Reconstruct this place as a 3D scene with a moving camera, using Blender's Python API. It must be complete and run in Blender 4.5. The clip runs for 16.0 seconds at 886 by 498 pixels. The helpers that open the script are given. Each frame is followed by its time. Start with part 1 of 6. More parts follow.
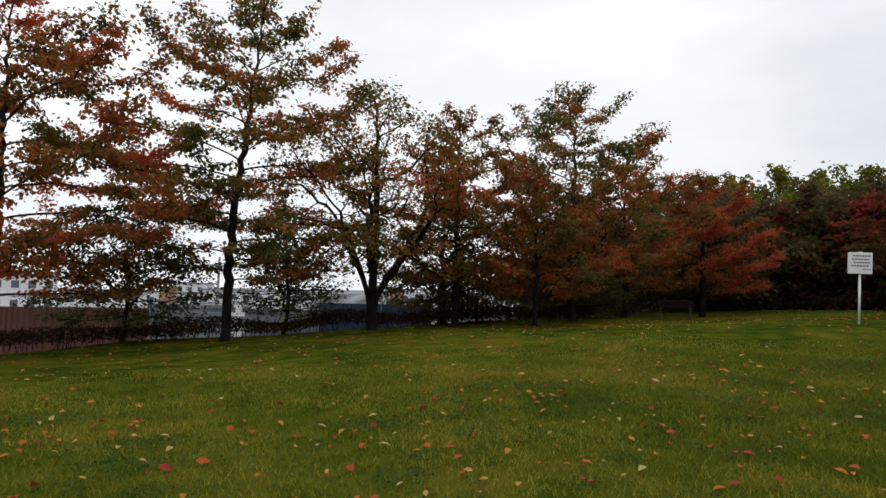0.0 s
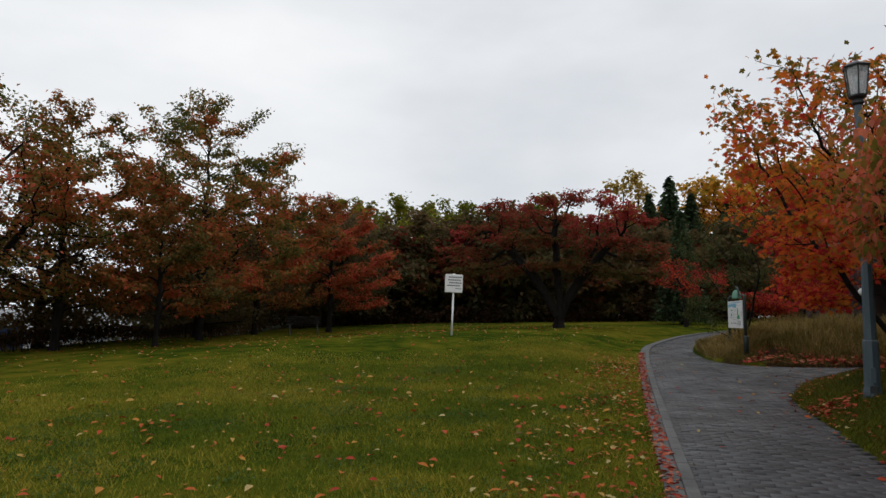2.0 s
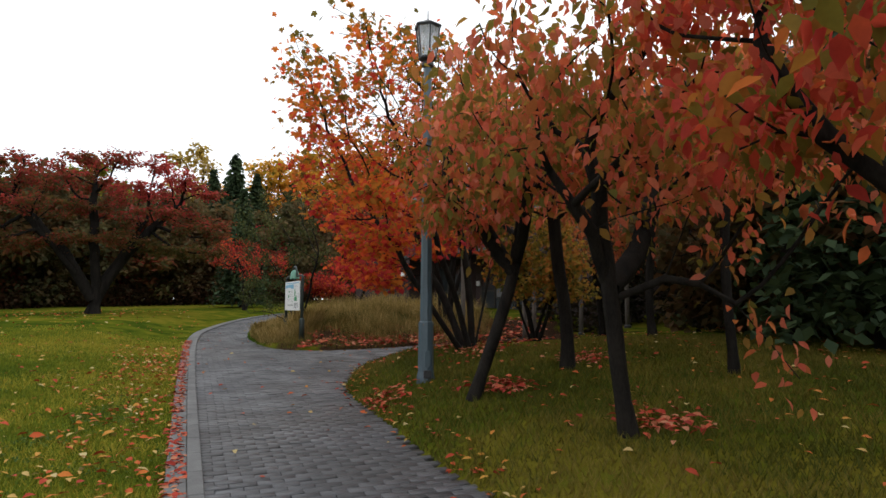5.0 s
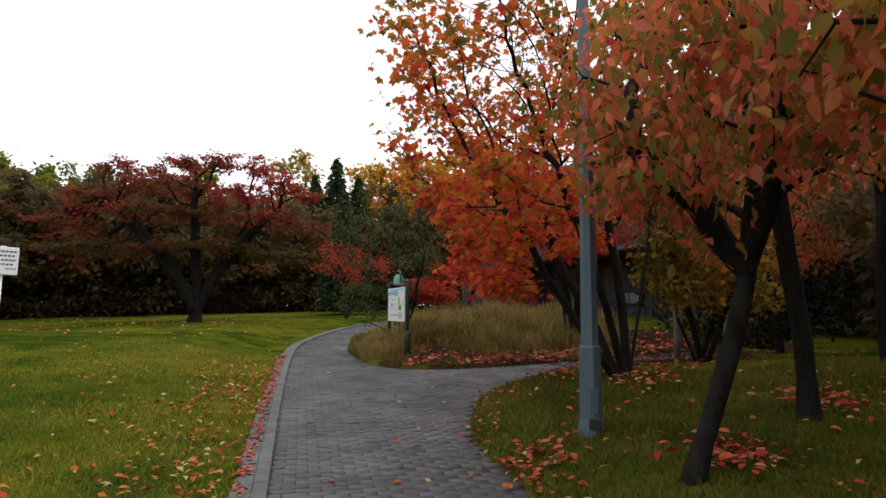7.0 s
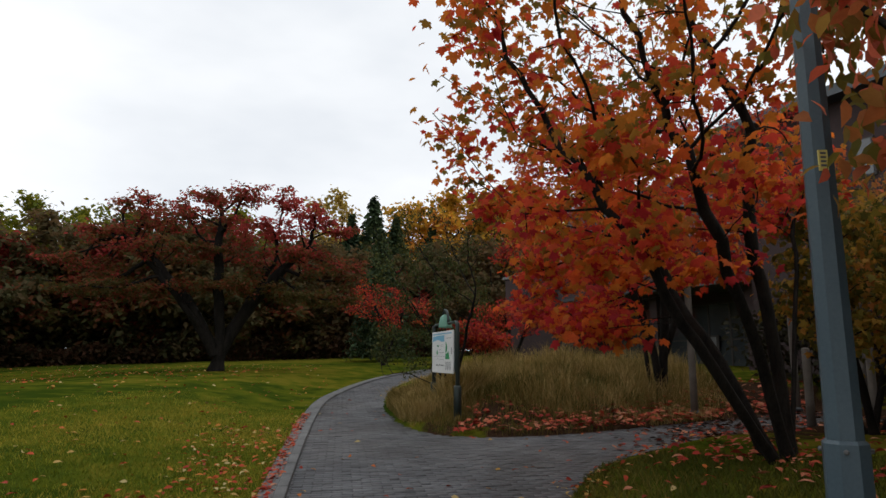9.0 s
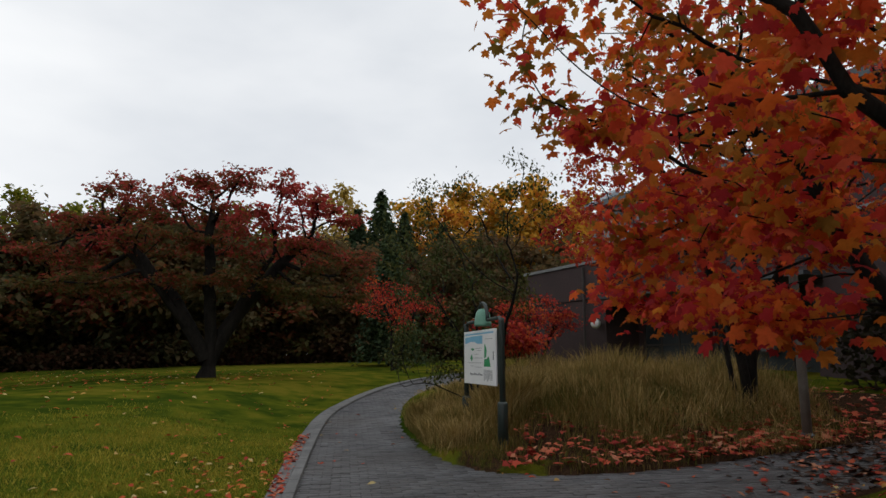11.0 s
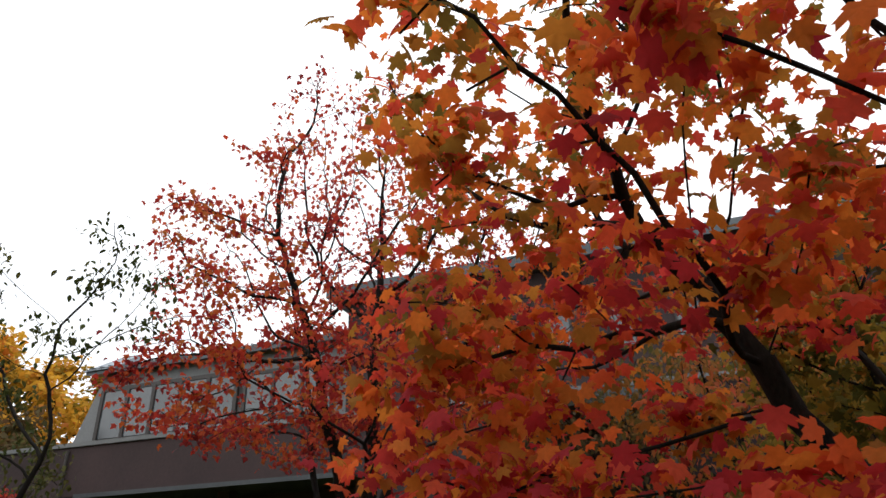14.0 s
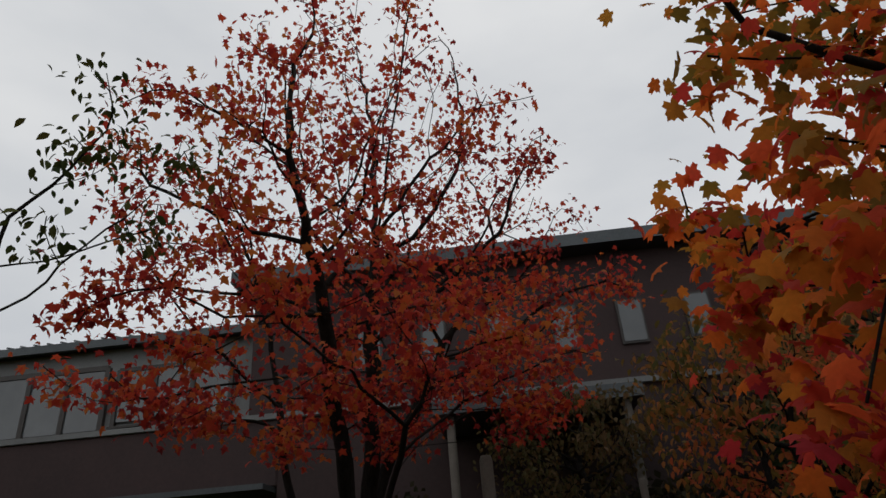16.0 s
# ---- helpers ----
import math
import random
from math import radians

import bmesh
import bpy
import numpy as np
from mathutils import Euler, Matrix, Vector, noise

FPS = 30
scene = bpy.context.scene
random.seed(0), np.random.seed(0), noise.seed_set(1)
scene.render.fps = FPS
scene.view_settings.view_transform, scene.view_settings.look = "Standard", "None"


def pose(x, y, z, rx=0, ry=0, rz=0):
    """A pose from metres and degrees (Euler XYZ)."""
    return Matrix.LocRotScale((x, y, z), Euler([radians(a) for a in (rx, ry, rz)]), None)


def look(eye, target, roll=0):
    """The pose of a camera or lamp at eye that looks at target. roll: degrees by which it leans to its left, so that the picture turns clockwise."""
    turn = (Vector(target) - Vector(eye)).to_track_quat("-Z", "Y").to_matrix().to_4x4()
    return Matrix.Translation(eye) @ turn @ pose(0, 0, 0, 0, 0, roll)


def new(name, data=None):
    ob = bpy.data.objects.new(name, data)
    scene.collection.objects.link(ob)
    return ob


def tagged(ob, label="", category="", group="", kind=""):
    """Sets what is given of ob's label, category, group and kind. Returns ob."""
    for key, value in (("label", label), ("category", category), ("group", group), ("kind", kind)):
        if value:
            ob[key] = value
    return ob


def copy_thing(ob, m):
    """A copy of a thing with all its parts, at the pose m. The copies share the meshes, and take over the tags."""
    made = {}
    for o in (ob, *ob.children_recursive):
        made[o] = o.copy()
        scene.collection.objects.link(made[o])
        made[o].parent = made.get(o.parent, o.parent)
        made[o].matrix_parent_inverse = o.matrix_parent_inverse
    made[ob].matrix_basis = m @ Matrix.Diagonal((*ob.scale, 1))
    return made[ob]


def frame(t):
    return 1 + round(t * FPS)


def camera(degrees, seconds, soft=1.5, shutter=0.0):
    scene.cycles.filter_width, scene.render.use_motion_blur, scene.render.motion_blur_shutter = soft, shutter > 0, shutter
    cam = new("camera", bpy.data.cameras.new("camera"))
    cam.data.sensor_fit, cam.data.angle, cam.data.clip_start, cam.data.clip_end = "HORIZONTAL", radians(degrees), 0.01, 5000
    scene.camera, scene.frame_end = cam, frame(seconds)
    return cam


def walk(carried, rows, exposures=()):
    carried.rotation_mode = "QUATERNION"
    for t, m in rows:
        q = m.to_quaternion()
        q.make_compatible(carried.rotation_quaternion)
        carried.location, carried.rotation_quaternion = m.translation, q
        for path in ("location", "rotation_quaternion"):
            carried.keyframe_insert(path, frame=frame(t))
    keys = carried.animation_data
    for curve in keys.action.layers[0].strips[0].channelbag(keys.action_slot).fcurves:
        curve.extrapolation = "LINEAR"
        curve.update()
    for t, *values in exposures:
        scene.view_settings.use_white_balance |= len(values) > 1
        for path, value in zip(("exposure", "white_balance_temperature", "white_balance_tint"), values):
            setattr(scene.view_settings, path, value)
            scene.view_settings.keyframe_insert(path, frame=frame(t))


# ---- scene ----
cam = camera(68.4, 16.0)
METRES, EYE, TILT, LEAN, TURN = 17.0, 1.5, 0.0, 0.0, -22.1
ROWS = [
    (0.0, 0.0, 0.0, 0.0, -0.12, 4.04, -1.72),
    (0.5, 0.0013, -0.0002, 0.0004, -8.74, 5.18, -1.62),
    (1.0, 0.0026, -0.0012, 0.0008, -16.64, 5.87, -1.39),
    (1.5, 0.0052, -0.0016, 0.0011, -23.82, 6.22, -1.26),
    (2.0, 0.0095, -0.0022, 0.001, -31.36, 6.24, -1.04),
    (2.5, 0.017, -0.0001, 0.0003, -37.47, 6.19, -0.84),
    (3.0, 0.0272, 0.0085, -0.0007, -48.41, 5.98, -0.86),
    (3.5, 0.0431, 0.0207, -0.0015, -59.53, 5.9, -0.76),
    (6.0, 0.1941, 0.1246, 0.0039, -68.86, 5.17, -0.2),
    (6.5, 0.2222, 0.1461, 0.0057, -65.17, 5.3, -0.24),
    (7.0, 0.2523, 0.1663, 0.0078, -59.53, 5.61, -0.13),
    (7.5, 0.2827, 0.1904, 0.0081, -57.71, 6.85, -0.24),
    (8.0, 0.3143, 0.2134, 0.011, -56.87, 8.09, -0.1),
    (8.5, 0.3454, 0.2389, 0.0116, -56.13, 9.13, -0.17),
    (9.0, 0.3773, 0.2629, 0.0125, -56.19, 9.49, -0.1),
    (9.5, 0.406, 0.2908, 0.0133, -56.01, 9.72, -0.15),
    (10.0, 0.4355, 0.3173, 0.0147, -55.46, 9.7, -0.03),
    (12.5, 0.5816, 0.4485, 0.0192, -59.52, 9.98, -0.11),
    (13.0, 0.6122, 0.4709, 0.0233, -75.22, 10.64, 0.37),
    (13.5, 0.6368, 0.4934, 0.0258, -94.79, 14.74, 1.08),
    (14.0, 0.6602, 0.5146, 0.029, -99.77, 25.98, 1.93),
    (14.5, 0.6919, 0.5387, 0.0286, -103.46, 32.17, 2.45),
    (15.0, 0.7227, 0.5576, 0.0315, -105.28, 33.4, 3.05),
    (15.5, 0.7534, 0.5783, 0.0331, -110.62, 32.36, 3.53),
    (16.0, 0.7877, 0.6006, 0.032, -113.02, 27.14, 4.29),
]
EXPOSURES = [(0, -0.12), (1.5, -0.24), (2.5, -0.28), (3.5, -0.1), (6, 0.82), (7, 0.5), (8, 0.3), (9, 0.0), (10, -0.12), (12.5, -0.25), (13.0, 0.05), (13.5, 0.62), (14, 0.65), (14.5, 0.18), (15, -0.24), (16, -0.62)]
walk(cam, [(t, pose(0, 0, EYE, TILT, LEAN, TURN) @ pose(METRES * x, METRES * y, METRES * z, 90 + pitch, roll, yaw)) for t, x, y, z, yaw, pitch, roll in ROWS], EXPOSURES)

# ---- world and light: flat overcast daylight ----
world = bpy.data.worlds.new("overcast_sky")
scene.world = world
world.use_nodes = True
wn, wl = world.node_tree.nodes, world.node_tree.links
wn.clear()
w_out = wn.new("ShaderNodeOutputWorld")
w_sky = wn.new("ShaderNodeTexSky")
w_sky.sky_type, w_sky.sun_disc = "NISHITA", False
w_sky.sun_elevation, w_sky.sun_rotation = radians(38), radians(200)
w_b1 = wn.new("ShaderNodeBackground")
w_b1.inputs["Strength"].default_value = 0.06
wl.new(w_sky.outputs[0], w_b1.inputs["Color"])
w_geo = wn.new("ShaderNodeTexCoord")
w_map = wn.new("ShaderNodeMapping")
w_map.inputs["Scale"].default_value = (1.0, 1.0, 2.6)
wl.new(w_geo.outputs["Generated"], w_map.inputs["Vector"])
w_noise = wn.new("ShaderNodeTexNoise")
w_noise.inputs["Scale"].default_value = 1.7
w_noise.inputs["Detail"].default_value = 5.0
wl.new(w_map.outputs[0], w_noise.inputs["Vector"])
w_ramp = wn.new("ShaderNodeValToRGB")
w_ramp.color_ramp.elements[0].position, w_ramp.color_ramp.elements[1].position = 0.32, 0.68
w_ramp.color_ramp.elements[0].color = (0.68, 0.71, 0.75, 1)
w_ramp.color_ramp.elements[1].color = (0.93, 0.94, 0.95, 1)
wl.new(w_noise.outputs[0], w_ramp.inputs[0])
w_b2 = wn.new("ShaderNodeBackground")
w_b2.inputs["Strength"].default_value = 1.3
wl.new(w_ramp.outputs[0], w_b2.inputs["Color"])
w_mix = wn.new("ShaderNodeMixShader")
w_mix.inputs[0].default_value = 0.92
wl.new(w_b1.outputs[0], w_mix.inputs[1])
wl.new(w_b2.outputs[0], w_mix.inputs[2])
wl.new(w_mix.outputs[0], w_out.inputs[0])

sun_data = bpy.data.lights.new("sun", "SUN")
sun_data.energy, sun_data.angle, sun_data.color = 0.5, radians(25), (1.0, 0.96, 0.9)
sun = new("sun", sun_data)
sun.matrix_world = look((0, 0, 60), (-14, 42, 0))


# ---- mesh helpers ----
def mesh_arrays(name, verts, faces, sizes=None, smooth=False):
    """A mesh from arrays; faces: index array (n, k), or flat indices with sizes."""
    verts = np.asarray(verts, dtype=np.float32).reshape(-1, 3)
    faces = np.asarray(faces, dtype=np.int32)
    if sizes is None:
        sizes = np.full(len(faces), faces.shape[1], dtype=np.int32)
    flat = faces.ravel()
    me = bpy.data.meshes.new(name)
    me.vertices.add(len(verts))
    me.vertices.foreach_set("co", verts.ravel())
    me.loops.add(len(flat))
    me.loops.foreach_set("vertex_index", flat)
    starts = np.concatenate(([0], np.cumsum(sizes)[:-1])).astype(np.int32)
    me.polygons.add(len(sizes))
    me.polygons.foreach_set("loop_start", starts)
    if smooth:
        me.polygons.foreach_set("use_smooth", np.ones(len(sizes), dtype=bool))
    me.update(calc_edges=True)
    me.validate()
    return me


def link_mesh(name, me, material, parent=None, label="", m=None):
    ob = new(name, me)
    if material is not None and not me.materials:
        me.materials.append(material)
    if m is not None:
        ob.matrix_basis = m
    if parent is not None:
        ob.parent = parent
    if label:
        ob["label"] = label
    return ob


def part(name, bm, material, parent=None, label="", m=None, smooth=False):
    """Links a bmesh as one mesh object under a thing or a part."""
    me = bpy.data.meshes.new(name)
    bm.to_mesh(me)
    bm.free()
    if smooth:
        me.polygons.foreach_set("use_smooth", np.ones(len(me.polygons), dtype=bool))
    return link_mesh(name, me, material, parent, label, m)


def thing(name, m, label, category, group=""):
    ob = new(name)
    ob.empty_display_size = 0.2
    ob.matrix_basis = m
    return tagged(ob, label, category, group)


def box(bm, x0, x1, y0, y1, z0, z1, bevel=0.0):
    vs = bmesh.ops.create_cube(bm, size=1, matrix=Matrix.LocRotScale(
        ((x0 + x1) / 2, (y0 + y1) / 2, (z0 + z1) / 2), None, (x1 - x0, y1 - y0, z1 - z0)))["verts"]
    if bevel:
        es = list({e for v in vs for e in v.link_edges})
        bmesh.ops.bevel(bm, geom=es, offset=bevel, segments=1, affect="EDGES")
    return bm


def boxed(*args, bevel=0.0):
    return box(bmesh.new(), *args, bevel=bevel)


def lathe(bm, profile, sides, turn=0.0, cx=0.0, cy=0.0):
    """Rings of (radius, height) stacked round the z axis."""
    rings = []
    for r, z in profile:
        rings.append([bm.verts.new((cx + r * math.cos(turn + 2 * math.pi * k / sides), cy + r * math.sin(turn + 2 * math.pi * k / sides), z)) for k in range(sides)])
    for a, b in zip(rings, rings[1:]):
        for k in range(sides):
            bm.faces.new((a[k], a[(k + 1) % sides], b[(k + 1) % sides], b[k]))
    bm.faces.new(rings[0][::-1])
    bm.faces.new(rings[-1])
    return bm


def tube(bm, pts, r, sides=8):
    pts = [Vector(p) for p in pts]
    rings = []
    for i, p in enumerate(pts):
        d = (pts[min(i + 1, len(pts) - 1)] - pts[max(i - 1, 0)]).normalized()
        a = d.orthogonal().normalized() if i == 0 else (a - d * a.dot(d)).normalized()
        b = d.cross(a)
        rings.append([bm.verts.new(p + r * (math.cos(2 * math.pi * k / sides) * a + math.sin(2 * math.pi * k / sides) * b)) for k in range(sides)])
    for s, e in zip(rings, rings[1:]):
        for k in range(sides):
            bm.faces.new((s[k], s[(k + 1) % sides], e[(k + 1) % sides], e[k]))
    bm.faces.new(rings[0][::-1])
    bm.faces.new(rings[-1])
    return bm


# ---- materials ----
def material(name, build):
    mat = bpy.data.materials.new(name)
    mat.use_nodes = True
    nodes, links = mat.node_tree.nodes, mat.node_tree.links
    bsdf = nodes["Principled BSDF"]
    build(nodes, links, bsdf)
    return mat


def noise_node(nodes, links, scale, detail=4.0, vector=None, rough=0.55):
    n = nodes.new("ShaderNodeTexNoise")
    n.inputs["Scale"].default_value, n.inputs["Detail"].default_value, n.inputs["Roughness"].default_value = scale, detail, rough
    if vector is not None:
        links.new(vector, n.inputs["Vector"])
    return n


def ramp_node(nodes, links, factor, stops):
    r = nodes.new("ShaderNodeValToRGB")
    els = r.color_ramp.elements
    while len(els) < len(stops):
        els.new(0.5)
    for e, (p, c) in zip(els, stops):
        e.position, e.color = p, (*c, 1)
    links.new(factor, r.inputs[0])
    return r


def math_node(nodes, links, op, a, b):
    n = nodes.new("ShaderNodeMath")
    n.operation = op
    for s, v in zip(n.inputs, (a, b)):
        if isinstance(v, (int, float)):
            s.default_value = v
        else:
            links.new(v, s)
    return n.outputs[0]


def mix_color(nodes, links, factor, a, b, blend="MIX"):
    n = nodes.new("ShaderNodeMix")
    n.data_type, n.blend_type = "RGBA", blend
    for s, v in ((n.inputs["Factor"], factor), (n.inputs["A"], a), (n.inputs["B"], b)):
        if isinstance(v, (int, float)):
            s.default_value = v
        elif isinstance(v, tuple):
            s.default_value = (*v, 1)
        else:
            links.new(v, s)
    return n.outputs["Result"]


def bump(nodes, links, bsdf, height, strength=0.3, distance=0.02):
    b = nodes.new("ShaderNodeBump")
    b.inputs["Strength"].default_value, b.inputs["Distance"].default_value = strength, distance
    links.new(height, b.inputs["Height"])
    links.new(b.outputs[0], bsdf.inputs["Normal"])


def world_pos(nodes):
    return nodes.new("ShaderNodeNewGeometry").outputs["Position"]


def speckled(name, stops, scale, fine=60.0, rough=0.8, metal=0.0, relief=0.25, depth=0.01, fine_amount=0.35):
    """A surface with large patches and a fine grain."""
    def build(n, l, b):
        p = world_pos(n)
        big, small = noise_node(n, l, scale, 5, p), noise_node(n, l, fine, 3, p)
        f = math_node(n, l, "ADD", math_node(n, l, "MULTIPLY", big.outputs[0], 1 - fine_amount), math_node(n, l, "MULTIPLY", small.outputs[0], fine_amount))
        l.new(ramp_node(n, l, f, stops).outputs[0], b.inputs["Base Color"])
        b.inputs["Roughness"].default_value, b.inputs["Metallic"].default_value = rough, metal
        bump(n, l, b, f, relief, depth)
    return material(name, build)


def leaf_material(name, colours, patch=0.7, spread=0.55, glow=0.5, rough=0.7, lo=0.22, hi=0.78, contrast=1.8, rise=None):
    """Leaves: one colour a leaf, drifting from one part of the crown to another and with height (rise); thin enough to let light through."""
    def build(n, l, b):
        geo = n.new("ShaderNodeNewGeometry")
        big = noise_node(n, l, patch, 2, geo.outputs["Position"])
        drift = math_node(n, l, "ADD", math_node(n, l, "MULTIPLY", math_node(n, l, "SUBTRACT", big.outputs[0], 0.5), contrast), 0.5)
        f = math_node(n, l, "ADD", math_node(n, l, "MULTIPLY", drift, 1 - spread), math_node(n, l, "MULTIPLY", geo.outputs["Random Per Island"], spread))
        if rise:
            local = n.new("ShaderNodeTexCoord")
            height = n.new("ShaderNodeSeparateXYZ")
            l.new(local.outputs["Object"], height.inputs[0])
            up = n.new("ShaderNodeMapRange")
            up.inputs["From Min"].default_value, up.inputs["From Max"].default_value = rise[0], rise[1]
            up.inputs["To Min"].default_value, up.inputs["To Max"].default_value = -0.5 * rise[2], 0.5 * rise[2]
            l.new(height.outputs[2], up.inputs["Value"])
            f = math_node(n, l, "ADD", f, up.outputs[0])
        k = len(colours) - 1
        col = ramp_node(n, l, f, [(lo + (hi - lo) * i / k, c) for i, c in enumerate(colours)]).outputs[0]
        fine = noise_node(n, l, 45.0, 2, geo.outputs["Position"])
        col = mix_color(n, l, math_node(n, l, "MULTIPLY", fine.outputs[0], 0.35), col, (0.05, 0.025, 0.012))
        l.new(col, b.inputs["Base Color"])
        b.inputs["Roughness"].default_value = rough
        b.inputs["Specular IOR Level"].default_value = 0.1
        t = n.new("ShaderNodeBsdfTranslucent")
        l.new(mix_color(n, l, 0.5, col, mix_color(n, l, 1.0, col, (1.0, 0.75, 0.45), "MULTIPLY")), t.inputs["Color"])
        m = n.new("ShaderNodeMixShader")
        m.inputs[0].default_value = glow
        l.new(b.outputs[0], m.inputs[1])
        l.new(t.outputs[0], m.inputs[2])
        l.new(m.outputs[0], n["Material Output"].inputs["Surface"])
    return material(name, build)


def bark_material(name, dark, light, scale=9.0):
    def build(n, l, b):
        p = world_pos(n)
        mp = n.new("ShaderNodeMapping")
        mp.inputs["Scale"].default_value = (1, 1, 0.35)
        l.new(p, mp.inputs["Vector"])
        a, c = noise_node(n, l, scale, 5, mp.outputs[0]), noise_node(n, l, scale * 7, 3, mp.outputs[0])
        f = math_node(n, l, "ADD", math_node(n, l, "MULTIPLY", a.outputs[0], 0.6), math_node(n, l, "MULTIPLY", c.outputs[0], 0.4))
        l.new(ramp_node(n, l, f, [(0.35, dark), (0.6, light)]).outputs[0], b.inputs["Base Color"])
        b.inputs["Roughness"].default_value = 0.9
        b.inputs["Specular IOR Level"].default_value = 0.12
        bump(n, l, b, f, 0.6, 0.03)
    return material(name, build)


def lawn_build(n, l, b):
    p = world_pos(n)
    wide, mid, fine = noise_node(n, l, 0.22, 4, p), noise_node(n, l, 1.6, 5, p), noise_node(n, l, 42.0, 4, p)
    f = math_node(n, l, "ADD", math_node(n, l, "MULTIPLY", wide.outputs[0], 0.5), math_node(n, l, "MULTIPLY", mid.outputs[0], 0.5))
    col = ramp_node(n, l, f, [(0.41, (0.034, 0.058, 0.006)), (0.5, (0.090, 0.105, 0.009)), (0.59, (0.165, 0.140, 0.016))]).outputs[0]
    col = mix_color(n, l, math_node(n, l, "MULTIPLY", fine.outputs[0], 0.55), col, (0.02, 0.03, 0.006))
    # bare soil and litter under the maples, with the trees' shade painted in
    dist = n.new("ShaderNodeVectorMath")
    dist.operation = "DISTANCE"
    l.new(p, dist.inputs[0])
    dist.inputs[1].default_value = (20.9, 0.2, 0.8)
    edge = math_node(n, l, "ADD", math_node(n, l, "MULTIPLY", dist.outputs["Value"], 0.155), math_node(n, l, "MULTIPLY", mid.outputs[0], 0.5))
    shaded_soil = ramp_node(n, l, edge, [(0.95, (1, 1, 1)), (1.2, (0, 0, 0))]).outputs[0]
    col = mix_color(n, l, shaded_soil, col, ramp_node(n, l, fine.outputs[0], [(0.35, (0.018, 0.012, 0.008)), (0.65, (0.065, 0.035, 0.020))]).outputs[0])
    xyz = n.new("ShaderNodeSeparateXYZ")
    l.new(p, xyz.inputs[0])
    beyond = math_node(n, l, "SUBTRACT", xyz.outputs[1], math_node(n, l, "MULTIPLY", xyz.outputs[0], 0.24))
    town = ramp_node(n, l, math_node(n, l, "MULTIPLY", math_node(n, l, "SUBTRACT", beyond, 24.0), 0.12), [(0.0, (0, 0, 0)), (1.0, (1, 1, 1))]).outputs[0]
    blocks = noise_node(n, l, 0.06, 5, p)
    col = mix_color(n, l, town, col, ramp_node(n, l, blocks.outputs[0], [(0.35, (0.12, 0.13, 0.12)), (0.65, (0.42, 0.43, 0.44))]).outputs[0])
    l.new(col, b.inputs["Base Color"])
    b.inputs["Roughness"].default_value = 0.9
    b.inputs["Specular IOR Level"].default_value = 0.0
    bump(n, l, b, fine.outputs[0], 0.8, 0.03)


LAWN = material("lawn", lawn_build)
BLADE = leaf_material("grass_blade", [(0.103, 0.157, 0.013), (0.216, 0.247, 0.020), (0.387, 0.325, 0.042)], patch=0.5, spread=0.38, glow=0.25, lo=0.36, hi=0.66)
# olive-brown bank turf, toned below the lawn blades to stand in for tree shade
SHADED_BANK_BLADE = leaf_material("shaded_bank_grass_blade", [(0.064, 0.080, 0.010), (0.120, 0.118, 0.016), (0.20, 0.16, 0.032)], patch=0.5, spread=0.38, glow=0.25, lo=0.36, hi=0.66)
STRAW = leaf_material("dry_grass", [(0.130, 0.120, 0.026), (0.340, 0.245, 0.080), (0.560, 0.410, 0.175)], patch=1.6, spread=0.5, glow=0.25)
BARK = bark_material("dark_bark", (0.005, 0.0045, 0.004), (0.020, 0.017, 0.014))
CHERRY = leaf_material("cherry_leaf", [(0.19, 0.18, 0.04), (0.40, 0.24, 0.06), (0.60, 0.20, 0.08), (0.72, 0.15, 0.09), (0.78, 0.26, 0.17)], patch=0.7, spread=0.7, lo=0.22, hi=0.84, glow=0.65)
CHERRY_RED = leaf_material("red_cherry_leaf", [(0.196, 0.184, 0.034), (0.506, 0.207, 0.046), (0.667, 0.115, 0.057), (0.575, 0.063, 0.057), (0.632, 0.184, 0.115)], patch=0.6, glow=0.6)
MAPLE = leaf_material("maple_leaf", [(0.17, 0.15, 0.035), (0.42, 0.22, 0.04), (0.75, 0.27, 0.045), (0.84, 0.20, 0.04), (0.80, 0.10, 0.06), (0.52, 0.04, 0.055)], patch=0.5, spread=0.62, glow=0.6, lo=0.18, hi=0.84, rise=(1.6, 4.8, -0.34))
MAPLE_RED = leaf_material("red_maple_leaf", [(0.560, 0.180, 0.045), (0.660, 0.085, 0.045), (0.430, 0.040, 0.040), (0.220, 0.026, 0.034)], patch=0.6, glow=0.5)
MAROON = leaf_material("maroon_leaf", [(0.096, 0.096, 0.031), (0.208, 0.080, 0.036), (0.383, 0.055, 0.052), (0.546, 0.084, 0.090)], patch=0.3, spread=0.4, glow=0.6, rise=(2.0, 7.0, 0.42), lo=0.25, hi=0.85)
ROW_GREEN = leaf_material("turning_green_leaf", [(0.074, 0.108, 0.030), (0.142, 0.155, 0.041), (0.270, 0.196, 0.049), (0.486, 0.176, 0.061), (0.702, 0.115, 0.074)], patch=0.33, spread=0.35, glow=0.5, lo=0.28, hi=0.80)
ROW_ORANGE = leaf_material("orange_leaf", [(0.094, 0.100, 0.033), (0.225, 0.147, 0.043), (0.481, 0.181, 0.056), (0.688, 0.131, 0.069)], patch=0.35, spread=0.4, glow=0.5, lo=0.25, hi=0.75)
ROW_RED = leaf_material("scarlet_leaf", [(0.100, 0.095, 0.028), (0.300, 0.140, 0.040), (0.52, 0.120, 0.055), (0.62, 0.100, 0.070)], patch=0.35, spread=0.4, glow=0.5, lo=0.25, hi=0.72)
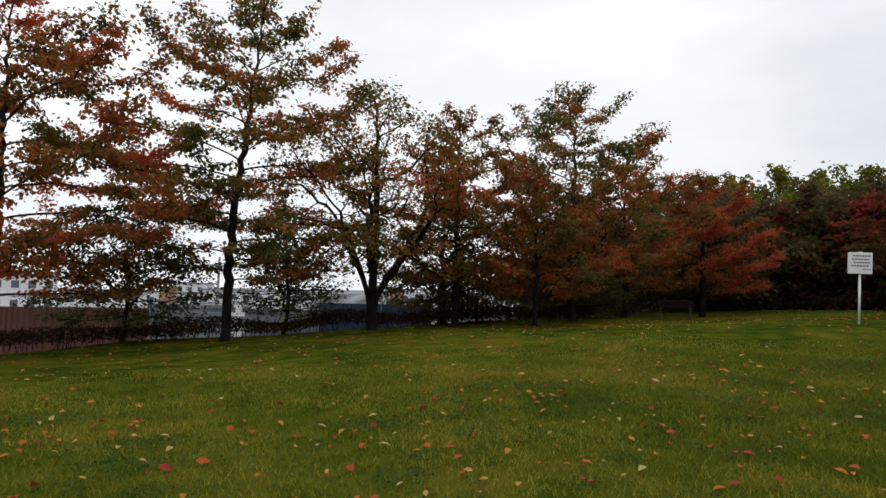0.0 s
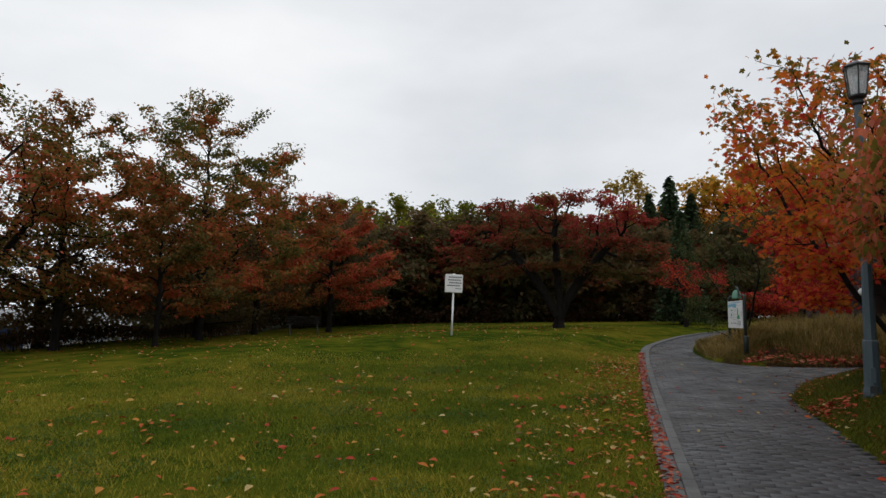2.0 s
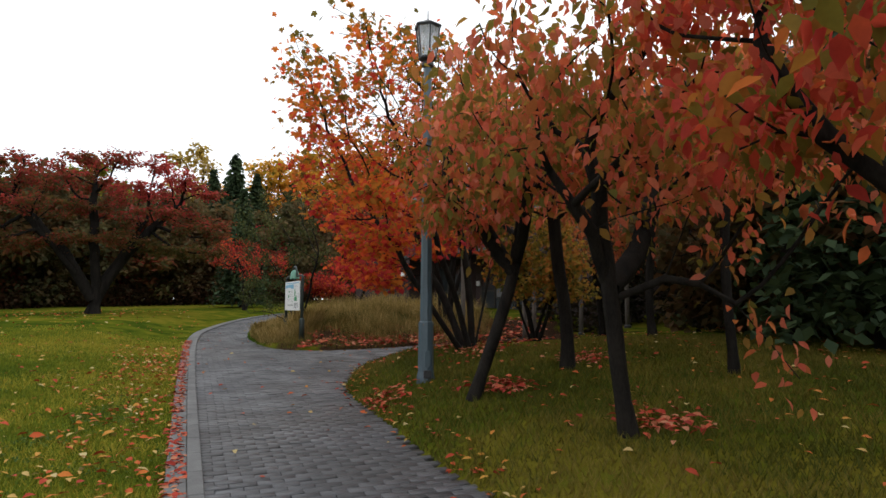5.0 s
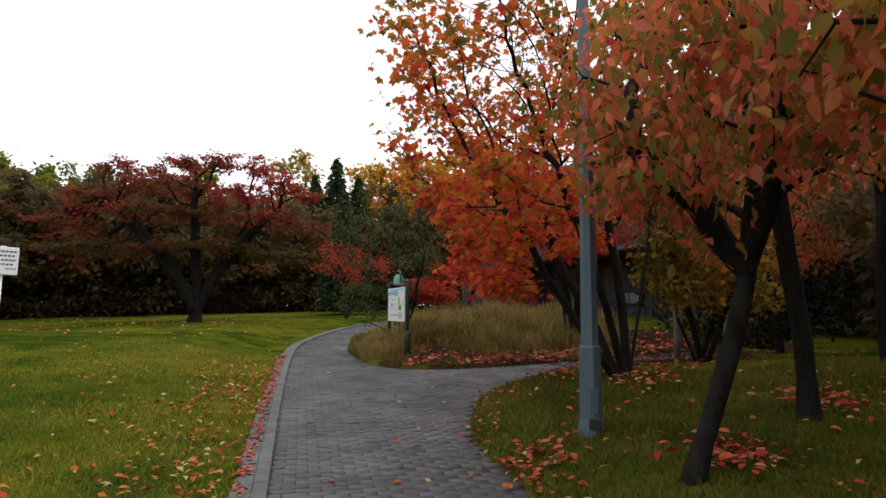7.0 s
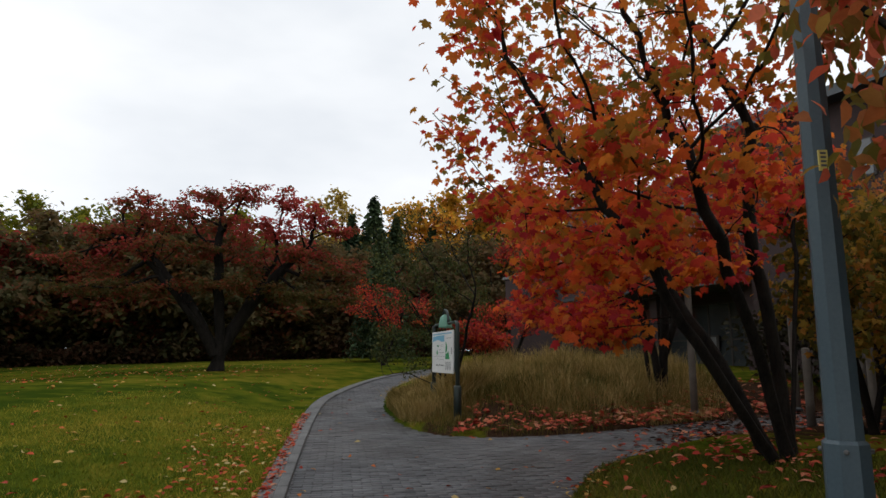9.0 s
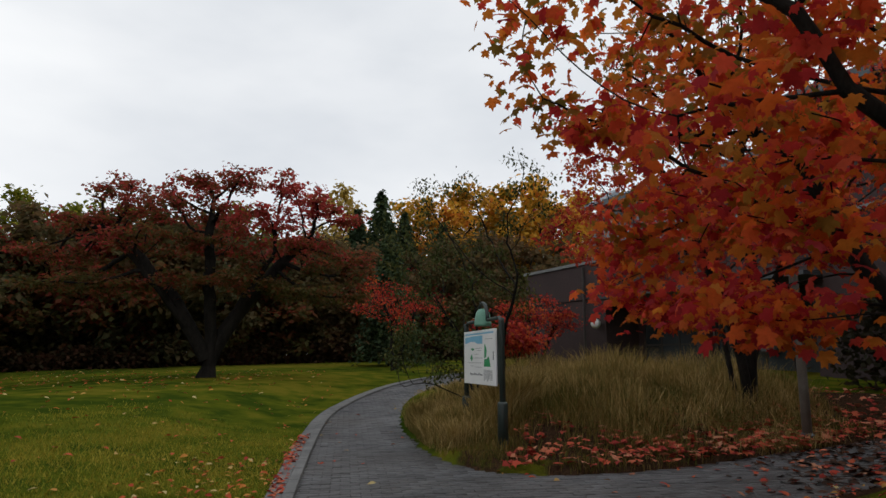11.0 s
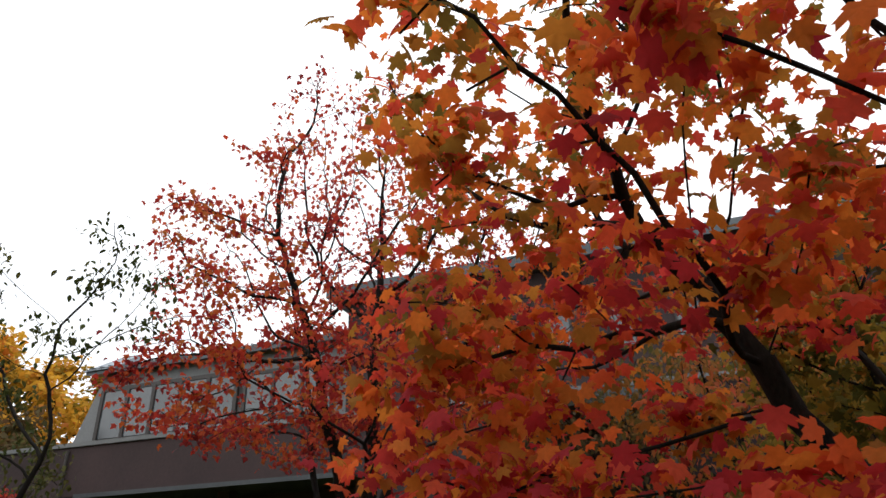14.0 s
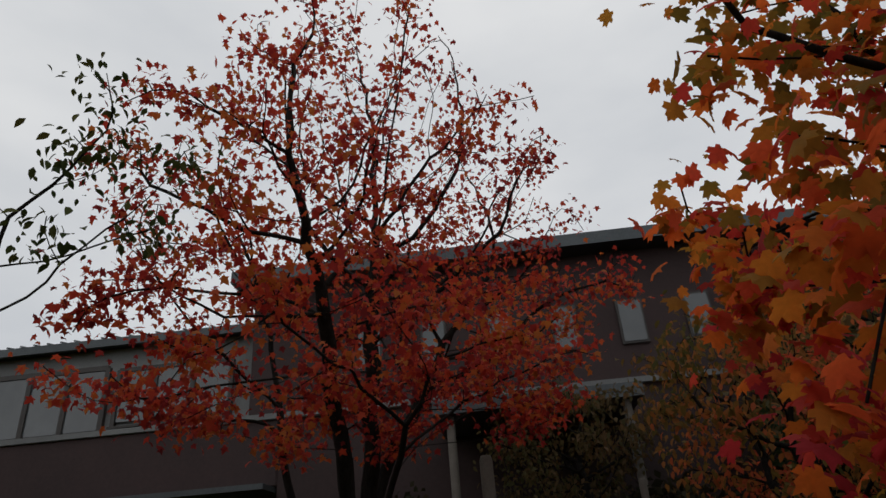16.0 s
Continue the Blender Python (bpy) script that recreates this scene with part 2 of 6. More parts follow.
FOREST_GREEN = leaf_material("forest_green_leaf", [(0.090, 0.130, 0.016), (0.180, 0.215, 0.022), (0.300, 0.290, 0.030)], patch=0.25, glow=0.5)
FOREST_DARK = leaf_material("dark_forest_leaf", [(0.062, 0.076, 0.034), (0.098, 0.096, 0.042), (0.150, 0.104, 0.050), (0.19, 0.110, 0.058)], patch=0.15, spread=0.35, glow=0.5, contrast=1.2)
FOREST_GOLD = leaf_material("golden_leaf", [(0.215, 0.198, 0.032), (0.574, 0.340, 0.040), (0.807, 0.467, 0.054), (0.609, 0.215, 0.040)], patch=0.2, spread=0.4, glow=0.5)
FOREST_YELLOW = leaf_material("pale_yellow_leaf", [(0.30, 0.24, 0.05), (0.50, 0.36, 0.07), (0.55, 0.42, 0.14)], patch=0.3, glow=0.3)
CONIFER = leaf_material("conifer_needle", [(0.018, 0.041, 0.023), (0.041, 0.079, 0.038), (0.068, 0.113, 0.050)], patch=0.5, glow=0.3)
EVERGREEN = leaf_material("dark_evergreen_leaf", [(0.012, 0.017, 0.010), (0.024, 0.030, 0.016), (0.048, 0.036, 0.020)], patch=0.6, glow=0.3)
SHRUB = leaf_material("dull_green_leaf", [(0.029, 0.055, 0.016), (0.062, 0.086, 0.025), (0.117, 0.117, 0.034)], patch=0.6, glow=0.25)
HEDGE = leaf_material("hedge_leaf", [(0.028, 0.028, 0.014), (0.064, 0.040, 0.020), (0.105, 0.046, 0.028)], patch=0.7, glow=0.4)
FALLEN = leaf_material("fallen_leaf", [(0.34, 0.040, 0.022), (0.48, 0.080, 0.030), (0.52, 0.15, 0.03), (0.50, 0.27, 0.05), (0.50, 0.40, 0.18)], patch=1.4, spread=0.85, glow=0.1, lo=0.12, hi=0.88)
FALLEN_RED = leaf_material("fallen_red_leaf", [(0.26, 0.026, 0.02), (0.44, 0.05, 0.03), (0.52, 0.11, 0.05), (0.52, 0.24, 0.14)], patch=1.4, spread=0.85, glow=0.1, lo=0.12, hi=0.88)
KERB = speckled("kerb_concrete", [(0.35, (0.060, 0.060, 0.060)), (0.65, (0.150, 0.150, 0.147))], 3.0, 90.0, 0.8)
BED = speckled("sand_joint", [(0.35, (0.018, 0.017, 0.015)), (0.7, (0.045, 0.043, 0.036))], 2.0, 70.0, 0.85)


def paver_build(n, l, b):
    p = world_pos(n)
    info = n.new("ShaderNodeObjectInfo")
    geo = n.new("ShaderNodeNewGeometry")
    r = math_node(n, l, "FRACT", math_node(n, l, "ADD", info.outputs["Random"], geo.outputs["Random Per Island"]), 0.0)
    wide, fine = noise_node(n, l, 0.55, 5, p), noise_node(n, l, 130.0, 3, p)
    f = math_node(n, l, "ADD", math_node(n, l, "MULTIPLY", r, 0.38), math_node(n, l, "MULTIPLY", wide.outputs[0], 0.62))
    col = ramp_node(n, l, f, [(0.3, (0.030, 0.031, 0.034)), (0.5, (0.057, 0.059, 0.064)), (0.7, (0.088, 0.091, 0.098))]).outputs[0]
    col = mix_color(n, l, math_node(n, l, "MULTIPLY", fine.outputs[0], 0.4), col, (0.03, 0.03, 0.032))
    dirt = noise_node(n, l, 0.33, 4, p)
    film = ramp_node(n, l, dirt.outputs[0], [(0.42, (0, 0, 0)), (0.66, (0.7, 0.7, 0.7))]).outputs[0]
    col = mix_color(n, l, film, col, (0.045, 0.039, 0.033))
    l.new(col, b.inputs["Base Color"])
    wet = noise_node(n, l, 1.3, 3, p)
    l.new(ramp_node(n, l, wet.outputs[0], [(0.35, (0.42, 0.42, 0.42)), (0.65, (0.7, 0.7, 0.7))]).outputs[0], b.inputs["Roughness"])
    bump(n, l, b, fine.outputs[0], 0.25, 0.005)


PAVER = material("grey_paver", paver_build)
POST_BLUE = speckled("blue_grey_paint", [(0.3, (0.045, 0.075, 0.095)), (0.7, (0.080, 0.115, 0.135))], 2.0, 60.0, 0.5, relief=0.08)
BLACK_METAL = speckled("black_metal", [(0.3, (0.012, 0.014, 0.016)), (0.7, (0.03, 0.033, 0.036))], 8.0, 80.0, 0.45, relief=0.1)
GREEN_METAL = speckled("dark_green_metal", [(0.3, (0.012, 0.022, 0.020)), (0.7, (0.028, 0.042, 0.036))], 6.0, 80.0, 0.5, relief=0.1)
VERDIGRIS = speckled("verdigris_paint", [(0.3, (0.10, 0.27, 0.19)), (0.7, (0.17, 0.36, 0.27))], 7.0, 70.0, 0.5, relief=0.1)
WHITE = speckled("white_paint", [(0.3, (0.72, 0.73, 0.73)), (0.7, (0.85, 0.85, 0.84))], 3.0, 60.0, 0.5, relief=0.05)
PRINT_BLUE = speckled("blue_print", [(0.3, (0.16, 0.42, 0.60)), (0.7, (0.24, 0.52, 0.70))], 9.0, 60.0, 0.5, relief=0.02)
PRINT_GREEN = speckled("green_print", [(0.3, (0.02, 0.24, 0.08)), (0.7, (0.04, 0.33, 0.13))], 9.0, 60.0, 0.5, relief=0.02)
INK = speckled("dark_ink", [(0.3, (0.05, 0.06, 0.07)), (0.7, (0.12, 0.13, 0.14))], 9.0, 60.0, 0.6, relief=0.02)
BRICK_WALL = speckled("brown_brick", [(0.3, (0.027, 0.015, 0.015)), (0.7, (0.054, 0.030, 0.029))], 0.6, 12.0, 0.8, relief=0.2)
GREY_WALL = speckled("grey_render", [(0.3, (0.13, 0.134, 0.134)), (0.7, (0.21, 0.214, 0.21))], 0.5, 18.0, 0.8, relief=0.1)
ROOF = speckled("zinc_roof", [(0.3, (0.05, 0.058, 0.062)), (0.7, (0.10, 0.11, 0.115))], 0.7, 20.0, 0.45, metal=0.5, relief=0.08)
FRAME = speckled("bronze_frame", [(0.3, (0.02, 0.016, 0.014)), (0.7, (0.045, 0.036, 0.03))], 3.0, 50.0, 0.5, relief=0.05)
POST_WOOD = speckled("weathered_wood", [(0.3, (0.07, 0.06, 0.048)), (0.7, (0.14, 0.12, 0.10))], 4.0, 60.0, 0.8)
STEEL_GREY = speckled("corrugated_steel", [(0.3, (0.16, 0.19, 0.22)), (0.7, (0.28, 0.31, 0.34))], 0.7, 20.0, 0.5, metal=0.3, relief=0.08)
STEEL_RED = speckled("rust_red_steel", [(0.3, (0.09, 0.035, 0.03)), (0.7, (0.16, 0.06, 0.05))], 0.7, 20.0, 0.6, relief=0.08)
STEEL_BLUE = speckled("navy_hoarding", [(0.3, (0.018, 0.035, 0.085)), (0.7, (0.03, 0.055, 0.12))], 0.7, 20.0, 0.55, relief=0.06)
FAR_WHITE = speckled("white_facade", [(0.3, (0.55, 0.56, 0.57)), (0.7, (0.72, 0.72, 0.71))], 0.1, 2.0, 0.8, relief=0.02)
FAR_BRICK = speckled("tan_brick", [(0.3, (0.26, 0.14, 0.09)), (0.7, (0.36, 0.20, 0.13))], 0.5, 6.0, 0.8, relief=0.1)
FAR_PANE = speckled("dull_pane", [(0.3, (0.06, 0.075, 0.09)), (0.7, (0.12, 0.14, 0.16))], 0.5, 6.0, 0.25, relief=0.0)


def glass_build(n, l, b):
    p = world_pos(n)
    f = noise_node(n, l, 0.8, 3, p)
    l.new(ramp_node(n, l, f.outputs[0], [(0.3, (0.03, 0.036, 0.04)), (0.7, (0.07, 0.08, 0.085))]).outputs[0], b.inputs["Base Color"])
    b.inputs["Roughness"].default_value, b.inputs["Specular IOR Level"].default_value = 0.08, 0.9


PANE = material("window_glass", glass_build)


def clear_build(n, l, b):
    b.inputs["Base Color"].default_value = (0.85, 0.9, 0.92, 1)
    b.inputs["Roughness"].default_value, b.inputs["Transmission Weight"].default_value = 0.25, 0.75


LANTERN_GLASS = material("frosted_glass", clear_build)


# ---- the ground ----
KERB_LINE = [(-9, -4.4), (-4, -2.35), (0, -0.78), (3, 0.4), (5.8, 1.47), (7.2, 2.02), (9.3, 2.83), (12.8, 4.17), (16.8, 5.66), (19.8, 6.72), (22, 7.42), (24, 7.87), (27, 8.22), (30, 8.28), (33, 7.8), (37, 6.4), (41, 4.5)]
ISLAND_EDGE = [(40.5, 2.2), (36.5, 4.3), (33, 5.6), (30, 6.3), (27, 6.75), (24.5, 6.6), (21.3, 5.8), (20, 5.3), (18.8, 4.75), (17.95, 4.15), (17.6, 3.4), (17.75, 2.6), (18.2, 1.8), (19.2, 0.6), (20.1, -0.5), (22, -2.6)]
BANK_EDGE = [(20.2, -3.9), (18.6, -1.6), (17.4, 0.1), (16.6, 0.95), (15.6, 1.5), (14.5, 1.78), (13.5, 1.83), (12.2, 1.75), (11.15, 1.47), (9.5, 0.88), (8.1, 0.38), (6.0, -0.52), (3.0, -1.75), (0, -2.95), (-4, -4.5), (-9, -6.5)]


def smooth_line(pts, step=0.25):
    """A rounded line through the points, cut to even steps."""
    p = np.array(pts, float)
    q = np.vstack([2 * p[0] - p[1], p, 2 * p[-1] - p[-2]])
    out = []
    for i in range(1, len(q) - 2):
        n = max(2, int(np.hypot(*(q[i + 1] - q[i])) / step))
        t = np.linspace(0, 1, n, endpoint=False)[:, None]
        out.append(0.5 * (2 * q[i] + (q[i + 1] - q[i - 1]) * t + (2 * q[i - 1] - 5 * q[i] + 4 * q[i + 1] - q[i + 2]) * t ** 2 + (3 * q[i] - q[i - 1] - 3 * q[i + 1] + q[i + 2]) * t ** 3))
    return np.vstack(out + [p[-1:]])


KERB_PTS, ISLAND_PTS, BANK_PTS = smooth_line(KERB_LINE), smooth_line(ISLAND_EDGE), smooth_line(BANK_EDGE)
PATH_POLY = np.vstack([KERB_PTS, ISLAND_PTS, BANK_PTS])


def in_poly(x, y, poly):
    x, y = np.asarray(x, float), np.asarray(y, float)
    inside = np.zeros(x.shape, bool)
    for (x0, y0), (x1, y1) in zip(poly, np.roll(poly, -1, 0)):
        if y0 != y1:
            inside ^= ((y0 > y) != (y1 > y)) & (x < (x1 - x0) * (y - y0) / (y1 - y0) + x0)
    return inside


def line_distance(x, y, pts):
    x, y = np.asarray(x, float), np.asarray(y, float)
    best = np.full(x.shape, 1e9)
    for a, b in zip(pts[::2], np.vstack([pts[2::2], pts[-1:]])):
        d = b - a
        k = d @ d
        t = np.clip(((x - a[0]) * d[0] + (y - a[1]) * d[1]) / k, 0, 1) if k > 0 else 0
        best = np.minimum(best, np.hypot(x - a[0] - t * d[0], y - a[1] - t * d[1]))
    return best


def ease(t):
    t = np.clip(t, 0, 1)
    return t * t * (3 - 2 * t)


def base_level(x, y):
    """The path's level: a plane that climbs along x, flattens far off, and falls away towards the town."""
    x, y = np.asarray(x, float), np.asarray(y, float)
    z = 0.034 * np.clip(x, -40, 55) - 0.05 + 0.014 * np.clip(x - 24, 0, 30)
    fall = y - (23.6 + 0.24 * np.clip(x, -30, 40))
    return z - (3.6 * ease(fall / 8) + 12.0 * ease((fall - 5) / 70)) * ease((30 - x) / 16)


def ground_level(x, y):
    x, y = np.asarray(x, float), np.asarray(y, float)
    z = base_level(x, y)
    z = z + 0.50 * np.exp(-(((x - 17) / 11) ** 2 + ((y - 13) / 5.5) ** 2)) + 0.12 * np.exp(-(((x - 29) / 9) ** 2 + ((y - 15) / 8) ** 2))
    z = z + 0.035 * np.sin(x * 0.9 + 1.3 * np.sin(y * 0.5)) * np.sin(y * 0.7 + 0.4) * ease((y - 0.38 * x - 1.5) / 4)
    return z - 0.023 * np.clip(8 - x, 0, 40) * ease((y - 8) / 12)


BANK_REGION = np.vstack([BANK_PTS, [[-30, -15], [-30, -60], [60, -60], [45, -20]]])
ISLAND_REGION = np.vstack([ISLAND_PTS, [[60, -20], [60, 0]]])


def surface(x, y):
    """Everything underfoot: lawn, path, the bank on one side and the grassy island."""
    x, y = np.atleast_1d(np.asarray(x, float)), np.atleast_1d(np.asarray(y, float))
    z = ground_level(x, y)
    near = (x > -32) & (x < 62) & (y < 12)
    if near.any():
        xs, ys = x[near], y[near]
        zs = z[near]
        bank, island, path = in_poly(xs, ys, BANK_REGION), in_poly(xs, ys, ISLAND_REGION), in_poly(xs, ys, PATH_POLY)
        db = line_distance(xs, ys, BANK_PTS)
        di = line_distance(xs, ys, ISLAND_PTS)
        zs = np.where(bank, zs + 0.05 * ease(db / 0.12) + 0.25 * ease(db / 1.0) + 0.30 * ease((db - 1) / 4), zs)
        zs = np.where(island, zs + 0.05 * ease(di / 0.15) + 0.30 * ease(di / 2.2), zs)
        lawn = ~(bank | island | path)
        zs = np.where(lawn, base_level(xs, ys) + (zs - base_level(xs, ys)) * ease((line_distance(xs, ys, KERB_PTS) - 0.3) / 2.6), zs)
        zs = np.where(path, base_level(xs, ys), zs)
        z[near] = zs
    return z


def level(x, y):
    return float(surface(x, y)[0])


def spread(lo, hi, near_lo, near_hi, fine, far):
    mid = np.arange(near_lo, near_hi + 1e-6, fine)
    out_hi, out_lo, s = [], [], fine
    v = near_hi
    while v < hi:
        s = min(s * 1.22, far)
        v += s
        out_hi.append(v)
    v, s = near_lo, fine
    while v > lo:
        s = min(s * 1.22, far)
        v -= s
        out_lo.append(v)
    return np.concatenate([out_lo[::-1], mid, out_hi])


gx, gy = spread(-900, 1200, -4, 26, 0.14, 90), spread(-900, 1200, -4, 9, 0.14, 90)
GX, GY = np.meshgrid(gx, gy)
inside_path = in_poly(GX.ravel(), GY.ravel(), PATH_POLY)
GZ = surface(GX.ravel(), GY.ravel())
GZ = np.where(inside_path, GZ - 0.05, GZ)
nxg, nyg = len(gx), len(gy)
ii = (np.arange(nyg - 1)[:, None] * nxg + np.arange(nxg - 1)[None]).ravel()
ground = link_mesh("ground", mesh_arrays("ground", np.column_stack([GX.ravel(), GY.ravel(), GZ]), np.column_stack([ii, ii + 1, ii + nxg + 1, ii + nxg]), smooth=True), LAWN)
tagged(ground, "short mown lawn, green and yellowing, with fallen leaves", "lawn", kind="structure")

# the bed under the pavers
bx, by = np.meshgrid(np.arange(-9, 42, 0.25), np.arange(-7, 9, 0.25))
keep = in_poly(bx[:-1, :-1].ravel() + 0.125, by[:-1, :-1].ravel() + 0.125, PATH_POLY)
nb = bx.shape[1]
jj = (np.arange(bx.shape[0] - 1)[:, None] * nb + np.arange(nb - 1)[None]).ravel()[keep]
path = link_mesh("path", mesh_arrays("path", np.column_stack([bx.ravel(), by.ravel(), base_level(bx.ravel(), by.ravel()) - 0.022]), np.column_stack([jj, jj + 1, jj + nb + 1, jj + nb]), smooth=True), BED)
tagged(path, "damp grey brick-paved footpath curving through the lawn", "path", kind="structure")


# ---- trees ----
class Tree:
    """A branching frame grown towards points scattered through the crown."""

    def __init__(self, seed):
        self.rng = np.random.default_rng(seed)
        self.p, self.up = [], []

    def stem(self, pts, root=-1, step=0.25):
        """A stem along a rounded line, from an existing node or from the ground."""
        line = smooth3(pts, step)
        prev = root
        for i, q in enumerate(line):
            if root >= 0 and i == 0:
                continue
            self.p.append(q + (self.rng.normal(0, 0.012, 3) if i else 0))
            self.up.append(prev)
            prev = len(self.p) - 1
        return prev

    def grow(self, targets, step=0.28, reach=2.4, stop=0.3, rounds=60, lift=0.0):
        t = np.array(targets)
        p, up = np.array(self.p), list(self.up)
        near = np.full(len(t), 1e9)
        who = np.zeros(len(t), int)
        start = 0
        first = True
        for _ in range(rounds):
            fresh = p[start:]
            d = np.linalg.norm(t[:, None] - fresh[None], axis=2)
            k = d.argmin(1)
            dk = d[np.arange(len(t)), k]
            better = dk < near
            near[better], who[better] = dk[better], k[better] + start
            start = len(p)
            live = near > stop
            if not live.any():
                break
            ok = live & (near < (1e9 if first else max(reach, 1.2 * np.median(near[live]))))
            first = False
            pull = np.zeros_like(p)
            v = (t[ok] - p[who[ok]]) / near[ok][:, None]
            np.add.at(pull, who[ok], v)
            nodes = np.unique(who[ok])
            d = pull[nodes] + self.rng.normal(0, 0.12, (len(nodes), 3)) + np.array([0, 0, lift])
            d /= np.linalg.norm(d, axis=1)[:, None] + 1e-9
            q = p[nodes] + step * d
            dist = np.linalg.norm(q[:, None] - p[None, -min(len(p), 600):], axis=2).min(1)
            good = dist > step * 0.35
            if not good.any():
                break
            p = np.vstack([p, q[good]])
            up += list(nodes[good])
        self.p, self.up = list(p), up
        return self

    def finish(self, trunk_radius, twig=0.006, power=2.3):
        p, up = np.array(self.p), np.array(self.up)
        n = len(p)
        for _ in range(2):
            total, count = np.zeros_like(p), np.zeros(n)
            c = np.arange(n)[up >= 0]
            np.add.at(total, up[c], p[c]); np.add.at(count, up[c], 1)
            has = (count > 0) & (up >= 0)
            mid = p.copy()
            mid[has] = 0.5 * p[has] + 0.25 * p[up[has]] + 0.25 * total[has] / count[has][:, None]
            p = mid
        load = np.zeros(n)
        kids = np.zeros(n, int)
        far = np.zeros(n)
        for i in range(n - 1, -1, -1):
            if kids[i] == 0:
                load[i] = 1
            if up[i] >= 0:
                load[up[i]] += load[i]
                kids[up[i]] += 1
                far[up[i]] = max(far[up[i]], far[i] + 1)
        r = load ** (1 / power)
        r = twig + (r - 1) * (trunk_radius - twig) / max(r.max() - 1, 1e-6)
        self.p, self.up, self.r, self.far = p, up, r, far
        return self

    def wood(self, sides=6, flare=1.35):
        p, up, r = self.p, self.up, self.r
        c = np.arange(len(p))[up >= 0]
        a, b = p[up[c]], p[c]
        ra = np.minimum(r[up[c]], r[c] * 1.25)
        rb = r[c]
        root = (up[up[c]] < 0) & (a[:, 2] < 0.15)
        ra = np.where(root, r[up[c]] * flare, ra)
        d = b - a
        ln = np.linalg.norm(d, axis=1)[:, None] + 1e-9
        d = d / ln
        b = b + d * np.minimum(rb[:, None] * 0.4, 0.03)
        ref = np.where(np.abs(d[:, 2:3]) > 0.9, np.array([[1.0, 0, 0]]), np.array([[0, 0, 1.0]]))
        s = np.cross(d, ref)
        s /= np.linalg.norm(s, axis=1)[:, None]
        w = np.cross(d, s)
        ang = 2 * np.pi * np.arange(sides) / sides
        ring = np.cos(ang)[None, :, None] * s[:, None] + np.sin(ang)[None, :, None] * w[:, None]
        v = np.concatenate([a[:, None] + ring * ra[:, None, None], b[:, None] + ring * rb[:, None, None]], axis=1)
        base = np.arange(len(c))[:, None] * 2 * sides
        k = np.arange(sides)
        f = np.stack([base + k, base + (k + 1) % sides, base + sides + (k + 1) % sides, base + sides + k], axis=2).reshape(-1, 4)
        return v.reshape(-1, 3), f

    def leaf_spots(self, count, depth=3, scatter=0.16, flat=0.6, low=0.0):
        """Places for leaves round the outer twigs."""
        tips = np.arange(len(self.p))[(self.far <= depth) & (self.up >= 0)]
        h = self.p[tips, 2]
        w = np.exp(-low * (h - h.min()) / max(h.max() - h.min(), 1e-6))
        i = self.rng.choice(tips, count, p=w / w.sum())
        t = self.rng.random((count, 1))
        q = self.p[i] * t + self.p[self.up[i]] * (1 - t)
        return q + self.rng.normal(0, scatter, (count, 3)) * np.array([1, 1, flat])


def smooth3(pts, step):
    p = np.array(pts, float)
    q = np.vstack([2 * p[0] - p[1], p, 2 * p[-1] - p[-2]])
    out = []
    for i in range(1, len(q) - 2):
        n = max(2, int(np.linalg.norm(q[i + 1] - q[i]) / step))
        t = np.linspace(0, 1, n, endpoint=False)[:, None]
        out.append(0.5 * (2 * q[i] + (q[i + 1] - q[i - 1]) * t + (2 * q[i - 1] - 5 * q[i] + 4 * q[i + 1] - q[i + 2]) * t ** 2 + (3 * q[i] - q[i - 1] - 3 * q[i + 1] + q[i + 2]) * t ** 3))
    return np.vstack(out + [p[-1:]])


def cloud(rng, blobs, count):
    """Points in a heap of ellipsoids (x, y, z, rx, ry, rz), denser towards their skins."""
    vol = np.array([b[3] * b[4] * b[5] for b in blobs]) ** 0.8
    pick = rng.choice(len(blobs), count, p=vol / vol.sum())
    d = rng.normal(size=(count, 3))
    d /= np.linalg.norm(d, axis=1)[:, None]
    rad = rng.random(count) ** (1 / 2.6)
    b = np.array(blobs)[pick]
    return b[:, :3] + d * rad[:, None] * b[:, 3:]


